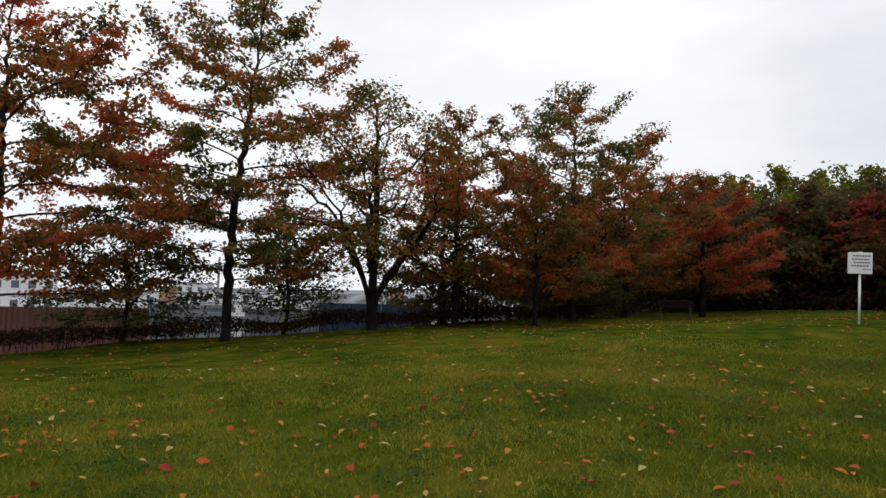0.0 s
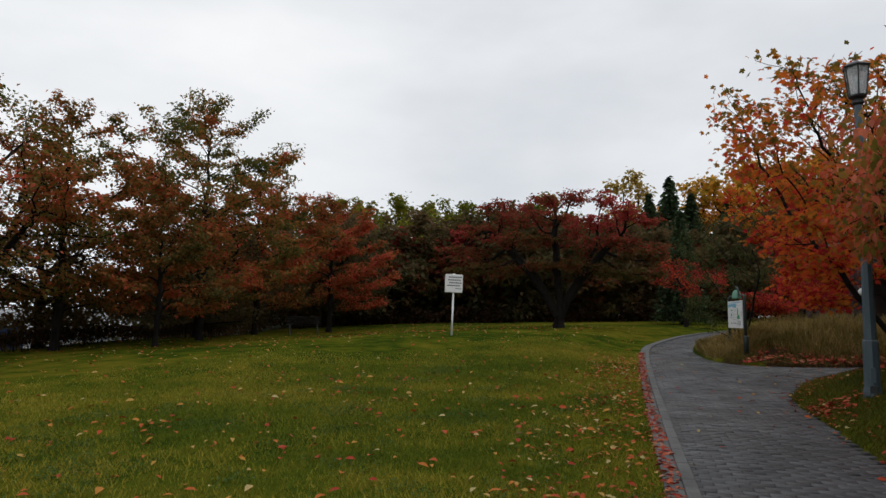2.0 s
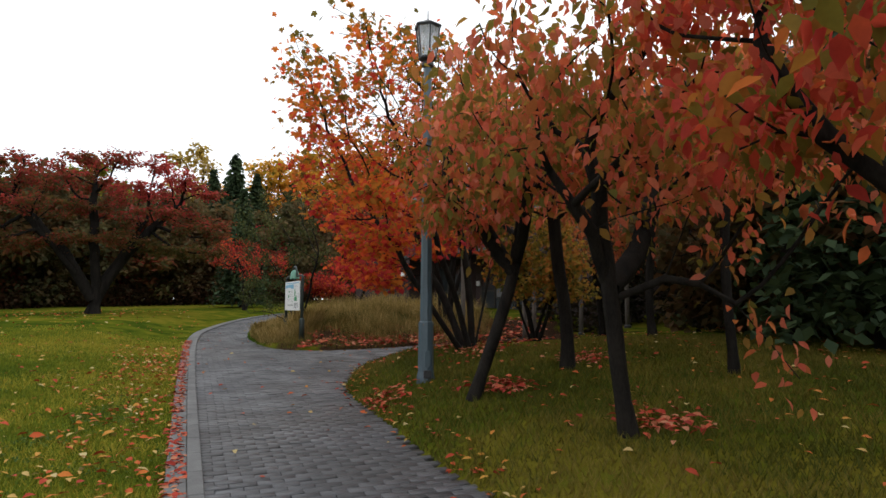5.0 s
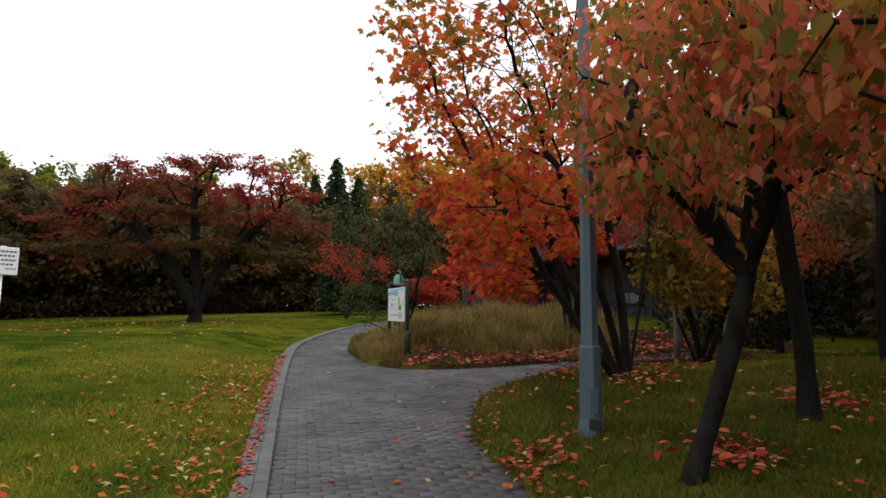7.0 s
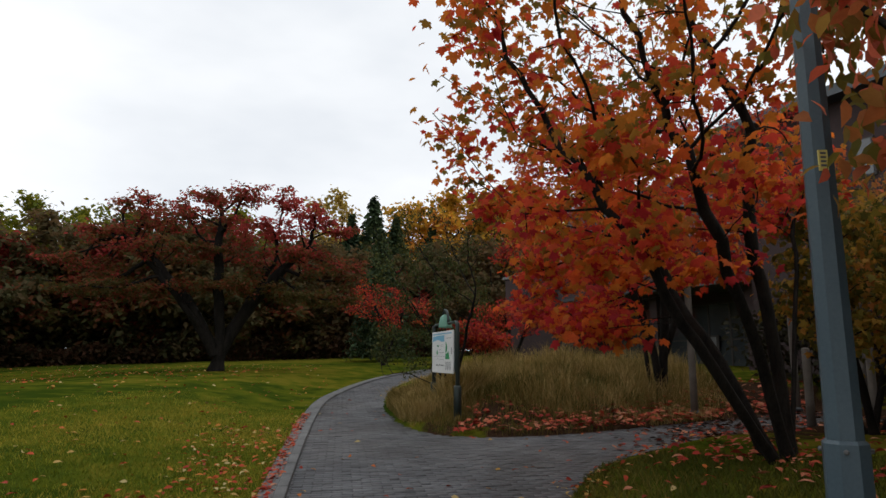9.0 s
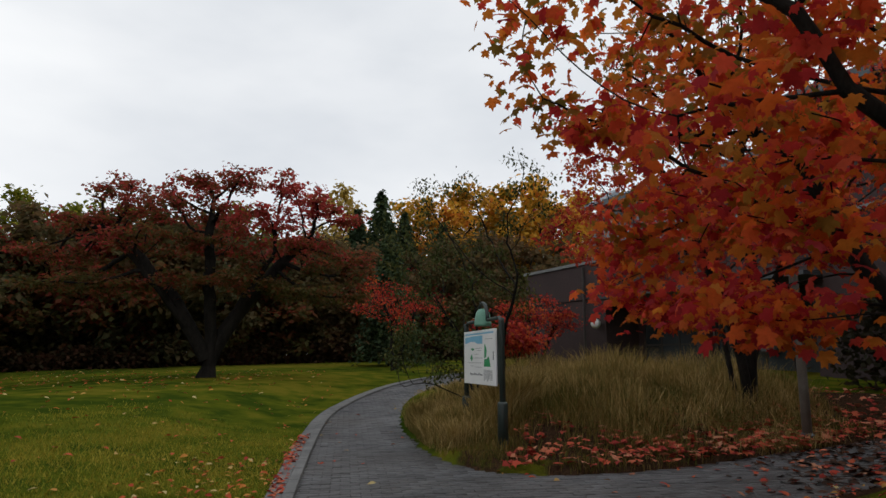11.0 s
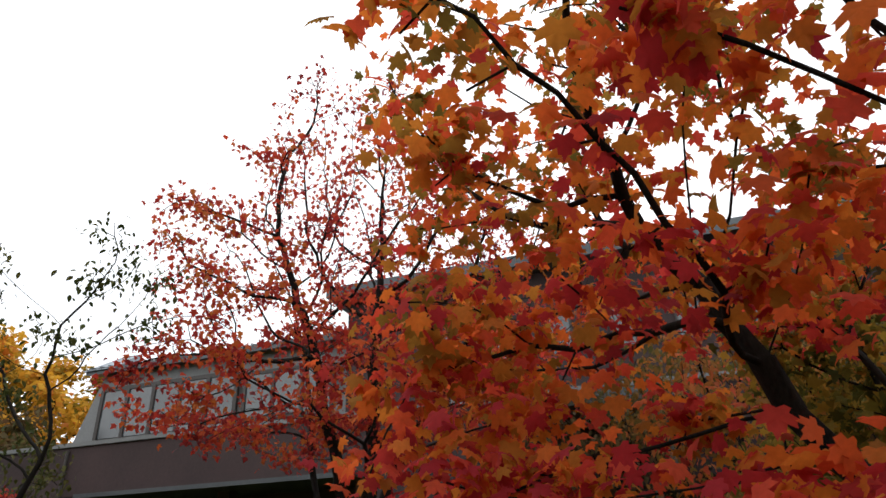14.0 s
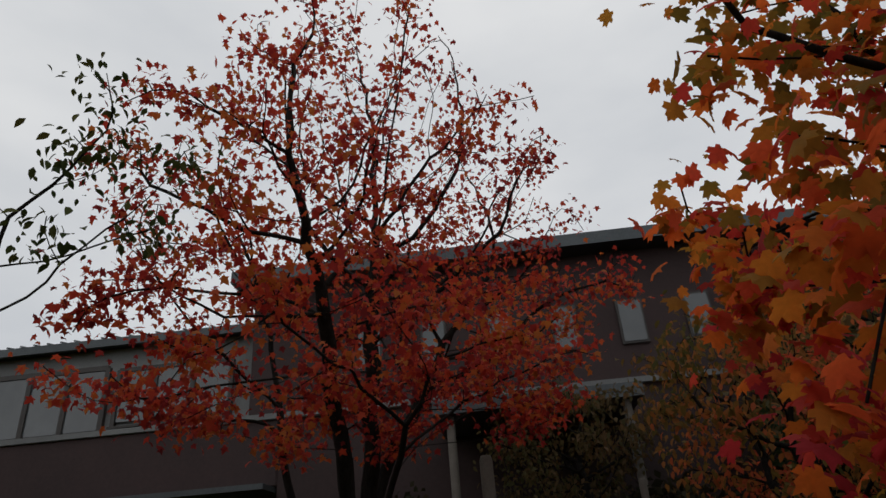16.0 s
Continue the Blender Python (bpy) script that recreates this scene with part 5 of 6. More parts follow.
part("lantern_cap", lathe(bmesh.new(), [(0.185, 4.63), (0.195, 4.655), (0.16, 4.68), (0.05, 4.73), (0.02, 4.75), (0.008, 4.76), (0.006, 4.88)], 6), BLACK_METAL, lantern)
part("bulb", lathe(bmesh.new(), [(0.02, 4.22), (0.035, 4.30), (0.045, 4.42), (0.02, 4.5)], 10), WHITE, lantern, smooth=True)

# ---- map board ----
board = thing("map_board", pose(19.13, 4.07, level(19.13, 4.07), 0, 0, 207.4), "white park map board with green bell on dark posts", "map board")
for sx in (-0.77, 0.74):
    post = part("post", lathe(bmesh.new(), [(0.038, -0.1), (0.038, 1.5), (0.034, 1.54)], 12, cx=sx), GREEN_METAL, board, smooth=True)
    part("sleeve", lathe(bmesh.new(), [(0.066, -0.1), (0.066, 0.46), (0.058, 0.49)], 12, cx=sx), GREEN_METAL, post, smooth=True)
bm = tube(bmesh.new(), [(-0.77, 0, 1.47), (-0.75, 0, 1.52), (-0.67, 0, 1.545), (-0.2, 0, 1.545)], 0.026, 8)
tube(bm, [(0.74, 0, 1.47), (0.72, 0, 1.52), (0.66, 0, 1.545), (0.2, 0, 1.545)], 0.026, 8)
tube(bm, [(0.2 * math.cos(a) , 0, 1.545 + 0.24 * math.sin(a)) for a in np.linspace(0, math.pi, 13)], 0.026, 8)
part("crossbar", bm, GREEN_METAL, board, smooth=True)
part("bell", lathe(bmesh.new(), [(0.125, 1.47), (0.12, 1.50), (0.11, 1.585), (0.09, 1.66), (0.055, 1.70), (0.02, 1.71)], 16), VERDIGRIS, board, "pale green metal bell", smooth=True)
panel = part("panel", boxed(-0.69, 0.67, -0.06, -0.035, 0.68, 1.41, bevel=0.004), WHITE, board, "white printed map panel")
part("backing", boxed(-0.72, 0.70, -0.034, -0.01, 0.71, 1.39), GREEN_METAL, board)


def print_shape(name, pts, mat, lift=0.0012):
    """A flat printed patch on the map; places run 0 to 1 across and down."""
    bm = bmesh.new()
    top = [bm.verts.new((-0.69 + 1.36 * u, -0.0605 - lift, 1.41 - 0.73 * v)) for u, v in pts]
    bm.faces.new(top)
    part(name, bm, mat, panel)


def bar_shape(u0, u1, v0, v1, mat=None, name="text_line"):
    print_shape(name, [(u0, v0), (u0, v1), (u1, v1), (u1, v0)], mat or INK)


bar_shape(0.05, 0.95, 0.045, 0.075, PRINT_BLUE, "title_bar")
print_shape("water", [(0.04, 0.12), (0.04, 0.24), (0.16, 0.22), (0.25, 0.20), (0.38, 0.21), (0.46, 0.25), (0.62, 0.25), (0.62, 0.10), (0.3, 0.10)], PRINT_BLUE)
print_shape("park_shape", [(0.68, 0.26), (0.67, 0.52), (0.73, 0.50), (0.75, 0.38), (0.71, 0.28)], PRINT_GREEN)
print_shape("park_shape", [(0.66, 0.67), (0.86, 0.67), (0.83, 0.55), (0.80, 0.48), (0.75, 0.53), (0.67, 0.54)], PRINT_GREEN)
print_shape("park_shape", [(0.24, 0.34), (0.30, 0.38), (0.36, 0.35), (0.31, 0.32)], PRINT_GREEN)
print_shape("park_shape", [(0.25, 0.46), (0.22, 0.52), (0.27, 0.58), (0.31, 0.52), (0.28, 0.44)], PRINT_GREEN)
for u0, u1, v in ((0.40, 0.60, 0.33), (0.44, 0.58, 0.37), (0.34, 0.62, 0.51), (0.12, 0.62, 0.60), (0.36, 0.5, 0.44), (0.7, 0.92, 0.17), (0.22, 0.34, 0.66), (0.38, 0.6, 0.68)):
    bar_shape(u0, u1, v, v + 0.006)
for k in range(9):
    bar_shape(0.22 + 0.045 * k, 0.25 + 0.045 * k, 0.79 + 0.012 * (k % 3), 0.835)
for k in range(8):
    bar_shape(0.66 + 0.033 * k, 0.672 + 0.033 * k, 0.73, 0.93 - 0.02 * (k % 3))
bar_shape(0.93, 0.95, 0.40, 0.55)

# ---- notice sign on the lawn ----
sign = thing("notice_sign", pose(17.12, 12.14, level(17.12, 12.14), 0, 1.5, -46), "white notice box on a thin white post", "sign")
part("post", lathe(bmesh.new(), [(0.032, -0.1), (0.032, 1.4)], 10), WHITE, sign, smooth=True)
notice = part("panel", boxed(-0.28, 0.28, -0.08, 0.08, 1.36, 1.94, bevel=0.012), WHITE, sign)
for k, (a, b) in enumerate(((-0.18, 0.25), (-0.20, 0.22), (-0.16, 0.24), (-0.22, 0.2), (0.05, 0.25))):
    for j in range(6):
        c = a + (b - a) * j / 6
        part("text_line", boxed(c, c + (b - a) / 6 - 0.015, -0.0835, -0.0802, 1.83 - 0.09 * k, 1.865 - 0.09 * k), INK, notice)
part("cap", boxed(-0.05, 0.05, -0.03, 0.03, 1.94, 1.965, bevel=0.006), WHITE, sign)

# ---- wooden posts beside the branch path ----
stake = thing("wooden_post", pose(20.25, -0.25, level(20.25, -0.25)), "weathered grey wooden post beside the path", "post", "wooden posts")
part("shaft", lathe(bmesh.new(), [(0.065, -0.2), (0.062, 0.8), (0.060, 2.3), (0.045, 2.34)], 10), POST_WOOD, stake, smooth=True)
part("foot_collar", lathe(bmesh.new(), [(0.10, -0.1), (0.10, 0.06), (0.07, 0.09)], 10), BLACK_METAL, stake)
for k, (x, y) in enumerate(((18.95, -1.75), (19.6, -2.9), (21.3, -5.0), (22.8, -4.0), (21.8, -2.4))):
    copy_thing(stake, pose(x, y, level(x, y), 0, 0, 40 * k) @ Matrix.Diagonal((1, 1, 0.55 if k < 2 else 0.95, 1)))

# ---- the town below the hedge ----
def folded_sheet(bm, a, b, tall, folds, vertical):
    """One corrugated steel sheet with flat ribs, upright or lying."""
    steps = []
    for j in range(folds):
        c = j / folds
        steps += [(c, 0.0), (c + 0.42 / folds, 0.0), (c + 0.5 / folds, -0.06), (c + 0.92 / folds, -0.06)]
    steps.append((1.0, 0.0))
    for t, y in steps:
        if vertical:
            x = a + (b - a) * t
            ends = ((x, y, 0.0), (x, y, tall))
        else:
            ends = ((a, y, tall * t), (b, y, tall * t))
        row = [bm.verts.new(p) for p in ends] + [bm.verts.new((p[0], 0.03, p[2])) for p in ends[::-1]]
        if t > 0:
            for k in range(4):
                bm.faces.new((last[k], last[(k + 1) % 4], row[(k + 1) % 4], row[k]))
        else:
            bm.faces.new(row)
        last = row
    bm.faces.new(last[::-1])
    bmesh.ops.recalc_face_normals(bm, faces=bm.faces)


def hoarding(b0, b1, dist, top, mat, label, ribs=0, vertical=False, tall=3.2):
    x0, y0 = polar(b0, dist, 0, 0)
    x1, y1 = polar(b1, dist, 0, 0)
    ln = math.hypot(x1 - x0, y1 - y0)
    ob = thing("hoarding", pose(x0, y0, top - tall, 0, 0, math.degrees(math.atan2(y1 - y0, x1 - x0))), label, "fence", "site hoardings")
    n = max(2, round(ln / 1.8))
    for k in range(n):
        a, b = ln * k / n + 0.01, ln * (k + 1) / n - 0.01
        bm = bmesh.new()
        folds = 8 if vertical else ribs
        if folds:
            folded_sheet(bm, a, b, tall, folds, vertical)
        else:
            box(bm, a, b, -0.015, 0.028, 0.0, tall - 0.02)
        part("panel", bm, mat, ob)
    for k in range(n + 1):
        c = ln * k / n
        part("upright", boxed(c - 0.04, c + 0.04, 0.035, 0.11, -1.0, tall + 0.02), STEEL_GREY, ob)
    return ob


hoarding(106, 92.0, 34, 0.45, STEEL_RED, "rust-red ribbed steel hoarding beyond the hedge", vertical=True)
hoarding(92.0, 86.0, 36, 0.65, STEEL_GREY, "grey corrugated steel hoarding beyond the hedge", ribs=8)
hoarding(84.5, 78.5, 33, 0.60, STEEL_GREY, "grey corrugated steel hoarding beyond the hedge", ribs=7)
hoarding(78.5, 73.2, 33.5, 0.95, STEEL_BLUE, "navy blue site hoarding beyond the hedge")
hoarding(73.1, 68.8, 34.5, 0.95, STEEL_BLUE, "navy blue site hoarding beyond the hedge")


def block(bearing, dist, wide, top, tall, floors, bays, mat, label, deep=12, name="apartment_building", cat="building"):
    x, y = polar(bearing, dist, 0, 0)
    ob = thing(name, pose(x, y, top - tall, 0, 0, bearing - 90), label, cat, "town below the hill")
    part("wall", boxed(-wide / 2, wide / 2, 0, deep, 0, tall), mat, ob)
    part("roof", boxed(-wide / 2 - 0.3, wide / 2 + 0.3, -0.3, deep + 0.3, tall, tall + 0.35), STEEL_GREY, ob)
    fh, bw = tall / floors, wide / bays
    for i in range(floors):
        for j in range(bays):
            w = part("window", boxed(-wide / 2 + bw * (j + 0.22), -wide / 2 + bw * (j + 0.78), -0.06, 0.02, fh * (i + 0.3), fh * (i + 0.78)), FAR_WHITE, ob)
            part("pane", boxed(-wide / 2 + bw * (j + 0.27), -wide / 2 + bw * (j + 0.73), -0.09, -0.062, fh * (i + 0.35), fh * (i + 0.73)), FAR_PANE, w)
        if i:
            part("band", boxed(-wide / 2, wide / 2, -0.12, -0.002, fh * i - 0.12, fh * i + 0.12), STEEL_GREY, ob)
    return ob


block(100.5, 120, 9, 2.6, 12, 4, 4, FAR_WHITE, "white apartment block in the town")
block(93.0, 150, 26, 0.2, 10, 3, 9, FAR_WHITE, "long low white building in the town")
block(88.6, 170, 9, 2.4, 14, 5, 4, FAR_WHITE, "white apartment block in the town")
block(82.0, 160, 34, 1.0, 12, 4, 12, FAR_WHITE, "long white apartment building in the town")
block(75.5, 175, 14, 0.8, 12, 4, 5, FAR_WHITE, "pale office block in the town")
block(71.2, 200, 6, 2.6, 16, 5, 3, FAR_WHITE, "slim white block in the town")
block(63.5, 46, 7, -0.1, 3, 1, 3, FAR_WHITE, "low white house beyond the hedge", 5, "house")
block(59.5, 60, 5, 0.6, 4, 1, 2, FAR_WHITE, "small white house beyond the hedge", 5, "house")
for b, d, w, t in ((90.6, 60, 1.4, 1.4), (71.9, 62, 1.1, 1.9)):
    x, y = polar(b, d, 0, 0)
    ch = thing("chimney", pose(x, y, t - 9, 0, 0, b), "tan brick chimney standing beyond the hoardings", "chimney", "brick chimneys")
    part("stack", boxed(-w / 2, w / 2, -w / 2, w / 2, 0, 9, bevel=0.03), FAR_BRICK, ch)
    part("cap", boxed(-w / 2 - 0.1, w / 2 + 0.1, -w / 2 - 0.1, w / 2 + 0.1, 9, 9.15), FAR_BRICK, ch)
for b, d in ((95.5, 70), (86.8, 66), (80.5, 70)):
    x, y = polar(b, d, 0, 0)
    pl = thing("utility_pole", pose(x, y, -8), "thin grey utility pole in the town", "utility pole", "utility poles")
    part("shaft", lathe(bmesh.new(), [(0.16, 0), (0.1, 12.5)], 8), STEEL_GREY, pl)
    part("crossarm", boxed(-0.9, 0.9, -0.06, 0.06, 11.6, 11.75), STEEL_GREY, pl)

# ---- bench under the tree row ----
bx0, by0 = polar(48.2, 32.5, 0, 0)
bench = thing("park_bench", pose(bx0, by0, level(bx0, by0), 0, 0, 138), "dark wooden park bench under the trees", "bench")
for k in range(4):
    part("seat_slat", boxed(-0.8, 0.8, -0.22 + 0.115 * k, -0.12 + 0.115 * k, 0.40, 0.435, bevel=0.006), BARK, bench)
for k in range(3):
    part("back_slat", boxed(-0.8, 0.8, 0.26 + 0.03 * k, 0.29 + 0.03 * k, 0.52 + 0.13 * k, 0.62 + 0.13 * k, bevel=0.006), BARK, bench)
for sx in (-0.65, 0.65):
    part("leg", boxed(sx - 0.03, sx + 0.03, -0.2, -0.14, -0.05, 0.40), BLACK_METAL, bench)
    part("leg", boxed(sx - 0.03, sx + 0.03, 0.22, 0.28, -0.05, 0.86), BLACK_METAL, bench)


# ---- tall dry grass on the island ----
def tall_grass(name, count, seed, where, low, high, mat, label, width=0.0030, bend=0.85):
    g = np.random.default_rng(seed)
    x, y = where(g, count)
    ok = in_poly(x, y, ISLAND_REGION)
    x, y = x[ok], y[ok]
    n = len(x)
    z = surface(x, y) - 0.02
    inner = ease((line_distance(x, y, ISLAND_PTS) - 0.1) / 3.0)
    h = (low + (high - low) * g.random(n) * (0.55 + 0.45 * np.sin(x * 2.1 + np.sin(y * 1.1)) * np.sin(y * 1.7 + 1))) * (0.3 + 0.7 * inner)
    a = g.random(n) * 2 * np.pi
    side = np.column_stack([np.cos(a), np.sin(a), np.zeros(n)])
    b = a + np.pi / 2 + g.normal(0, 0.5, n)
    off = np.column_stack([np.cos(b), np.sin(b), np.zeros(n)]) * (h * bend * g.random(n))[:, None]
    base = np.column_stack([x, y, z])
    up = np.column_stack([np.zeros(n), np.zeros(n), h])
    w = width * (0.7 + 0.6 * g.random(n))[:, None]
    v = np.stack([base - side * w, base + side * w, base + 0.5 * up + 0.25 * off - side * w * 0.8, base + 0.5 * up + 0.25 * off + side * w * 0.8, base + 0.9 * up + 0.8 * off - side * w * 1.1, base + 0.9 * up + 0.8 * off + side * w * 1.1, base + up + off], axis=1)
    t = np.array([(0, 1, 3), (0, 3, 2), (2, 3, 5), (2, 5, 4), (4, 5, 6)])
    f = (t[None] + (np.arange(n) * 7)[:, None, None]).reshape(-1, 3)
    ob = link_mesh(name, mesh_arrays(name, v.reshape(-1, 3), f), mat)
    return tagged(ob, label, "grass", kind="stuff")


ROUGH = leaf_material("rough_blade", [(0.058, 0.080, 0.014), (0.130, 0.125, 0.026), (0.220, 0.155, 0.042), (0.30, 0.20, 0.07)], patch=1.2, spread=0.5, glow=0.25)


def clumped(x0, x1, y0, y1, clumps, spread_m):
    def where(g, n):
        cx, cy = g.uniform(x0, x1, clumps), g.uniform(y0, y1, clumps)
        i = g.integers(0, clumps, n)
        return cx[i] + g.normal(0, spread_m, n), cy[i] + g.normal(0, spread_m, n)
    return where


tall_grass("tall_grass", 34000, 61, clumped(19.3, 26.0, -0.8, 5.6, 150, 0.24), 0.22, 1.1, STRAW, "tall dry straw-coloured grass on the mound")
tall_grass("tall_grass", 12000, 62, clumped(18.6, 20.8, 3.7, 5.4, 22, 0.13), 0.8, 1.5, STRAW, "dry grass tufts round the map board")
tall_grass("rough_grass", 32000, 63, clumped(17.7, 24.0, -1.2, 5.8, 170, 0.22), 0.22, 0.75, ROUGH, "rough green grass at the island's edge", bend=0.7)
tall_grass("rough_grass", 5000, 65, clumped(20.0, 33.0, 4.6, 7.0, 70, 0.2), 0.2, 0.6, STRAW, "rough dry grass along the bend of the path", bend=0.6)


# ---- short grass of the lawn ----
def short_grass(name, count, seed, box2, keep, label, tall=0.045, mat=None):
    g = np.random.default_rng(seed)
    x, y = g.uniform(box2[0], box2[1], count), g.uniform(box2[2], box2[3], count)
    mx, my = (box2[0] + box2[1]) / 2, (box2[2] + box2[3]) / 2
    edge = np.minimum(1 - np.abs(x - mx) / (box2[1] - mx), 1 - np.abs(y - my) / (box2[3] - my))
    ok = keep(x, y) & (g.random(count) < ease(edge / 0.45))
    x, y = x[ok], y[ok]
    n = len(x)
    z = surface(x, y) - 0.006
    a, b = g.random(n) * 2 * np.pi, g.random(n) * 2 * np.pi
    h = tall * (0.5 + g.random(n))
    w = 0.0045 + 0.004 * g.random(n)
    p = np.column_stack([x, y, z])
    s = np.column_stack([np.cos(a) * w, np.sin(a) * w, np.zeros(n)])
    tip = np.column_stack([np.cos(b) * h * 0.6, np.sin(b) * h * 0.6, h])
    v = np.stack([p - s, p + s, p + tip], axis=1).reshape(-1, 3)
    ob = link_mesh(name, mesh_arrays(name, v, np.arange(3 * n).reshape(-1, 3)), mat or BLADE)
    return tagged(ob, label, "grass", kind="stuff")


def lawn_side(x, y):
    return ~in_poly(x, y, PATH_POLY) & (y > 0.38 * x - 0.9) & (line_distance(x, y, KERB_PTS) > 0.27)


def bank_side(x, y):
    return in_poly(x, y, BANK_REGION)


def bank_turf(x, y):
    return bank_side(x, y) & (np.hypot(x - 20.0, y + 2.4) > 5.9)


short_grass("lawn_grass", 400000, 71, (-8, 12, -6, 14), lawn_side, "short blades of the mown lawn")
short_grass("lawn_grass", 220000, 72, (3, 21, -1, 11), lawn_side, "short blades of the mown lawn")
short_grass("bank_grass", 260000, 73, (2, 19, -6, 4.5), bank_turf, "short blades of grass on the bank, darkened for tree shade", tall=0.06, mat=SHADED_BANK_BLADE)


# ---- fallen leaves ----
def fallen(name, xy, seed, size, mat, kind, label, lift=0.012):
    g = np.random.default_rng(seed)
    x, y = xy
    spots = np.column_stack([x, y, surface(x, y) + lift])
    v, f = leaves(g, spots, size, kind, 0.0, stray=0.32)
    ob = link_mesh(name, mesh_arrays(name, v, f), mat)
    return tagged(ob, label, "fallen leaves", kind="stuff")


fg = np.random.default_rng(80)
lx, ly = fg.uniform(-8, 34, 3600), fg.uniform(0, 26, 3600)
ok = lawn_side(lx, ly) & (ly < 23 + 0.24 * lx)
fallen("fallen_leaves", (lx[ok], ly[ok]), 81, 0.09, FALLEN, "oval", "red, orange and yellow leaves scattered over the lawn", 0.05)


def along_line(g, pts, n, off, wide, x0, x1):
    """Places beside a line, off metres to its left."""
    p = pts[(pts[:, 0] > x0) & (pts[:, 0] < x1)]
    i = g.integers(0, len(p) - 1, n)
    t = g.random((n, 1))
    q = p[i] * t + p[i + 1] * (1 - t)
    d = p[i + 1] - p[i]
    d /= np.linalg.norm(d, axis=1)[:, None]
    nrm = np.column_stack([-d[:, 1], d[:, 0]])
    q = q + nrm * (off + wide * g.normal(0, 1, n))[:, None]
    return q[:, 0], q[:, 1]


kx, ky = along_line(fg, KERB_PTS, 1150, 0.8, 0.5, 1.5, 18)
ok = lawn_side(kx, ky)
fallen("fallen_leaves", (kx[ok], ky[ok]), 82, 0.075, FALLEN, "oval", "orange and red leaves in the grass beside the kerb", 0.045)
gx2, gy2 = along_line(fg, KERB_PTS, 1250, 0.205, 0.032, 2.0, 20)
fallen("gutter_leaves", (gx2, gy2), 83, 0.075, FALLEN_RED, "oval", "red and pink leaves drifted along the kerb", 0.03)
px2, py2 = fg.uniform(2, 24, 420), fg.uniform(-2, 7.5, 420)
ok = in_poly(px2, py2, PATH_POLY)
fallen("fallen_leaves", (px2[ok], py2[ok]), 84, 0.075, FALLEN, "oval", "a few pale and red leaves lying on the pavers", 0.012)
bx2, by2 = fg.uniform(3, 19, 900), fg.uniform(-7, 2, 900)
ok = bank_side(bx2, by2)
fallen("fallen_leaves", (bx2[ok], by2[ok]), 85, 0.075, FALLEN, "oval", "leaves scattered over the grass bank", 0.055)
ex, ey = along_line(fg, BANK_PTS, 260, 0.12, 0.14, 4, 17)
fallen("fallen_leaves", (ex, ey), 86, 0.075, FALLEN, "oval", "leaves caught along the bank's edge", 0.03)
tx = np.concatenate([fg.normal(cx, r, n) for cx, cy, r, n in ((10.1, -0.35, 0.30, 130), (8.2, -1.5, 0.3, 110), (10.6, 1.0, 0.30, 110), (11.7, -1.6, 0.3, 90), (5.2, -2.0, 0.3, 90), (14.6, -0.2, 0.9, 260))])
ty = np.concatenate([fg.normal(cy, r * 0.7, n) for cx, cy, r, n in ((10.1, -0.35, 0.30, 130), (8.2, -1.5, 0.3, 110), (10.6, 1.0, 0.30, 110), (11.7, -1.6, 0.3, 90), (5.2, -2.0, 0.3, 90), (14.6, -0.2, 0.9, 260))])
ok = bank_side(tx, ty)
fallen("fallen_leaves", (tx[ok], ty[ok]), 87, 0.095, FALLEN_RED, "oval", "red leaves heaped under the young trees", 0.05)
rx2, ry2 = fg.uniform(17.4, 25, 11000), fg.uniform(-6, 4.2, 11000)
di = line_distance(rx2, ry2, ISLAND_PTS)
ok = in_poly(rx2, ry2, ISLAND_REGION) & (fg.random(11000) < np.exp(-di / 0.55) + 0.10) & (ry2 < 3.6)
fallen("fallen_leaves", (rx2[ok], ry2[ok]), 88, 0.10, FALLEN_RED, "small_maple", "red maple leaves drifted against the island's edge", 0.07)

cg = np.random.default_rng(95)
ccx, ccy = cg.uniform(-4, 12, 260), cg.uniform(0, 9, 260)
ci2 = cg.integers(0, 260, 30000)
cxx, cyy = ccx[ci2] + cg.normal(0, 0.16, 30000), ccy[ci2] + cg.normal(0, 0.16, 30000)
ok = lawn_side(cxx, cyy)
v, f = leaves(cg, np.column_stack([cxx[ok], cyy[ok], surface(cxx[ok], cyy[ok]) + 0.02 + 0.02 * cg.random(ok.sum())]), 0.026, "quad", 0.0, stray=0.5)
CLOVER = leaf_material("clover_leaf", [(0.035, 0.085, 0.015), (0.06, 0.13, 0.025), (0.10, 0.18, 0.05)], patch=2.0, glow=0.25)
tagged(link_mesh("clover", mesh_arrays("clover", v, f), CLOVER), "small clover patches in the lawn", "clover", kind="stuff")

nx2, ny2 = fg.uniform(-4, 10, 420), fg.uniform(0.5, 10, 420)
ok = lawn_side(nx2, ny2)
fallen("fallen_leaves", (nx2[ok], ny2[ok]), 89, 0.10, FALLEN, "oval", "larger bright leaves lying on the mown lawn", 0.055)
wx2, wy2 = fg.uniform(16.5, 22.5, 900), fg.uniform(-4.5, 2.5, 900)
ok = in_poly(wx2, wy2, PATH_POLY) & (fg.random(900) < 0.2 + 0.8 * ease((1.6 - wy2) / 2))
fallen("fallen_leaves", (wx2[ok], wy2[ok]), 90, 0.09, FALLEN_RED, "small_maple", "red maple leaves lying on the branch path", 0.016)
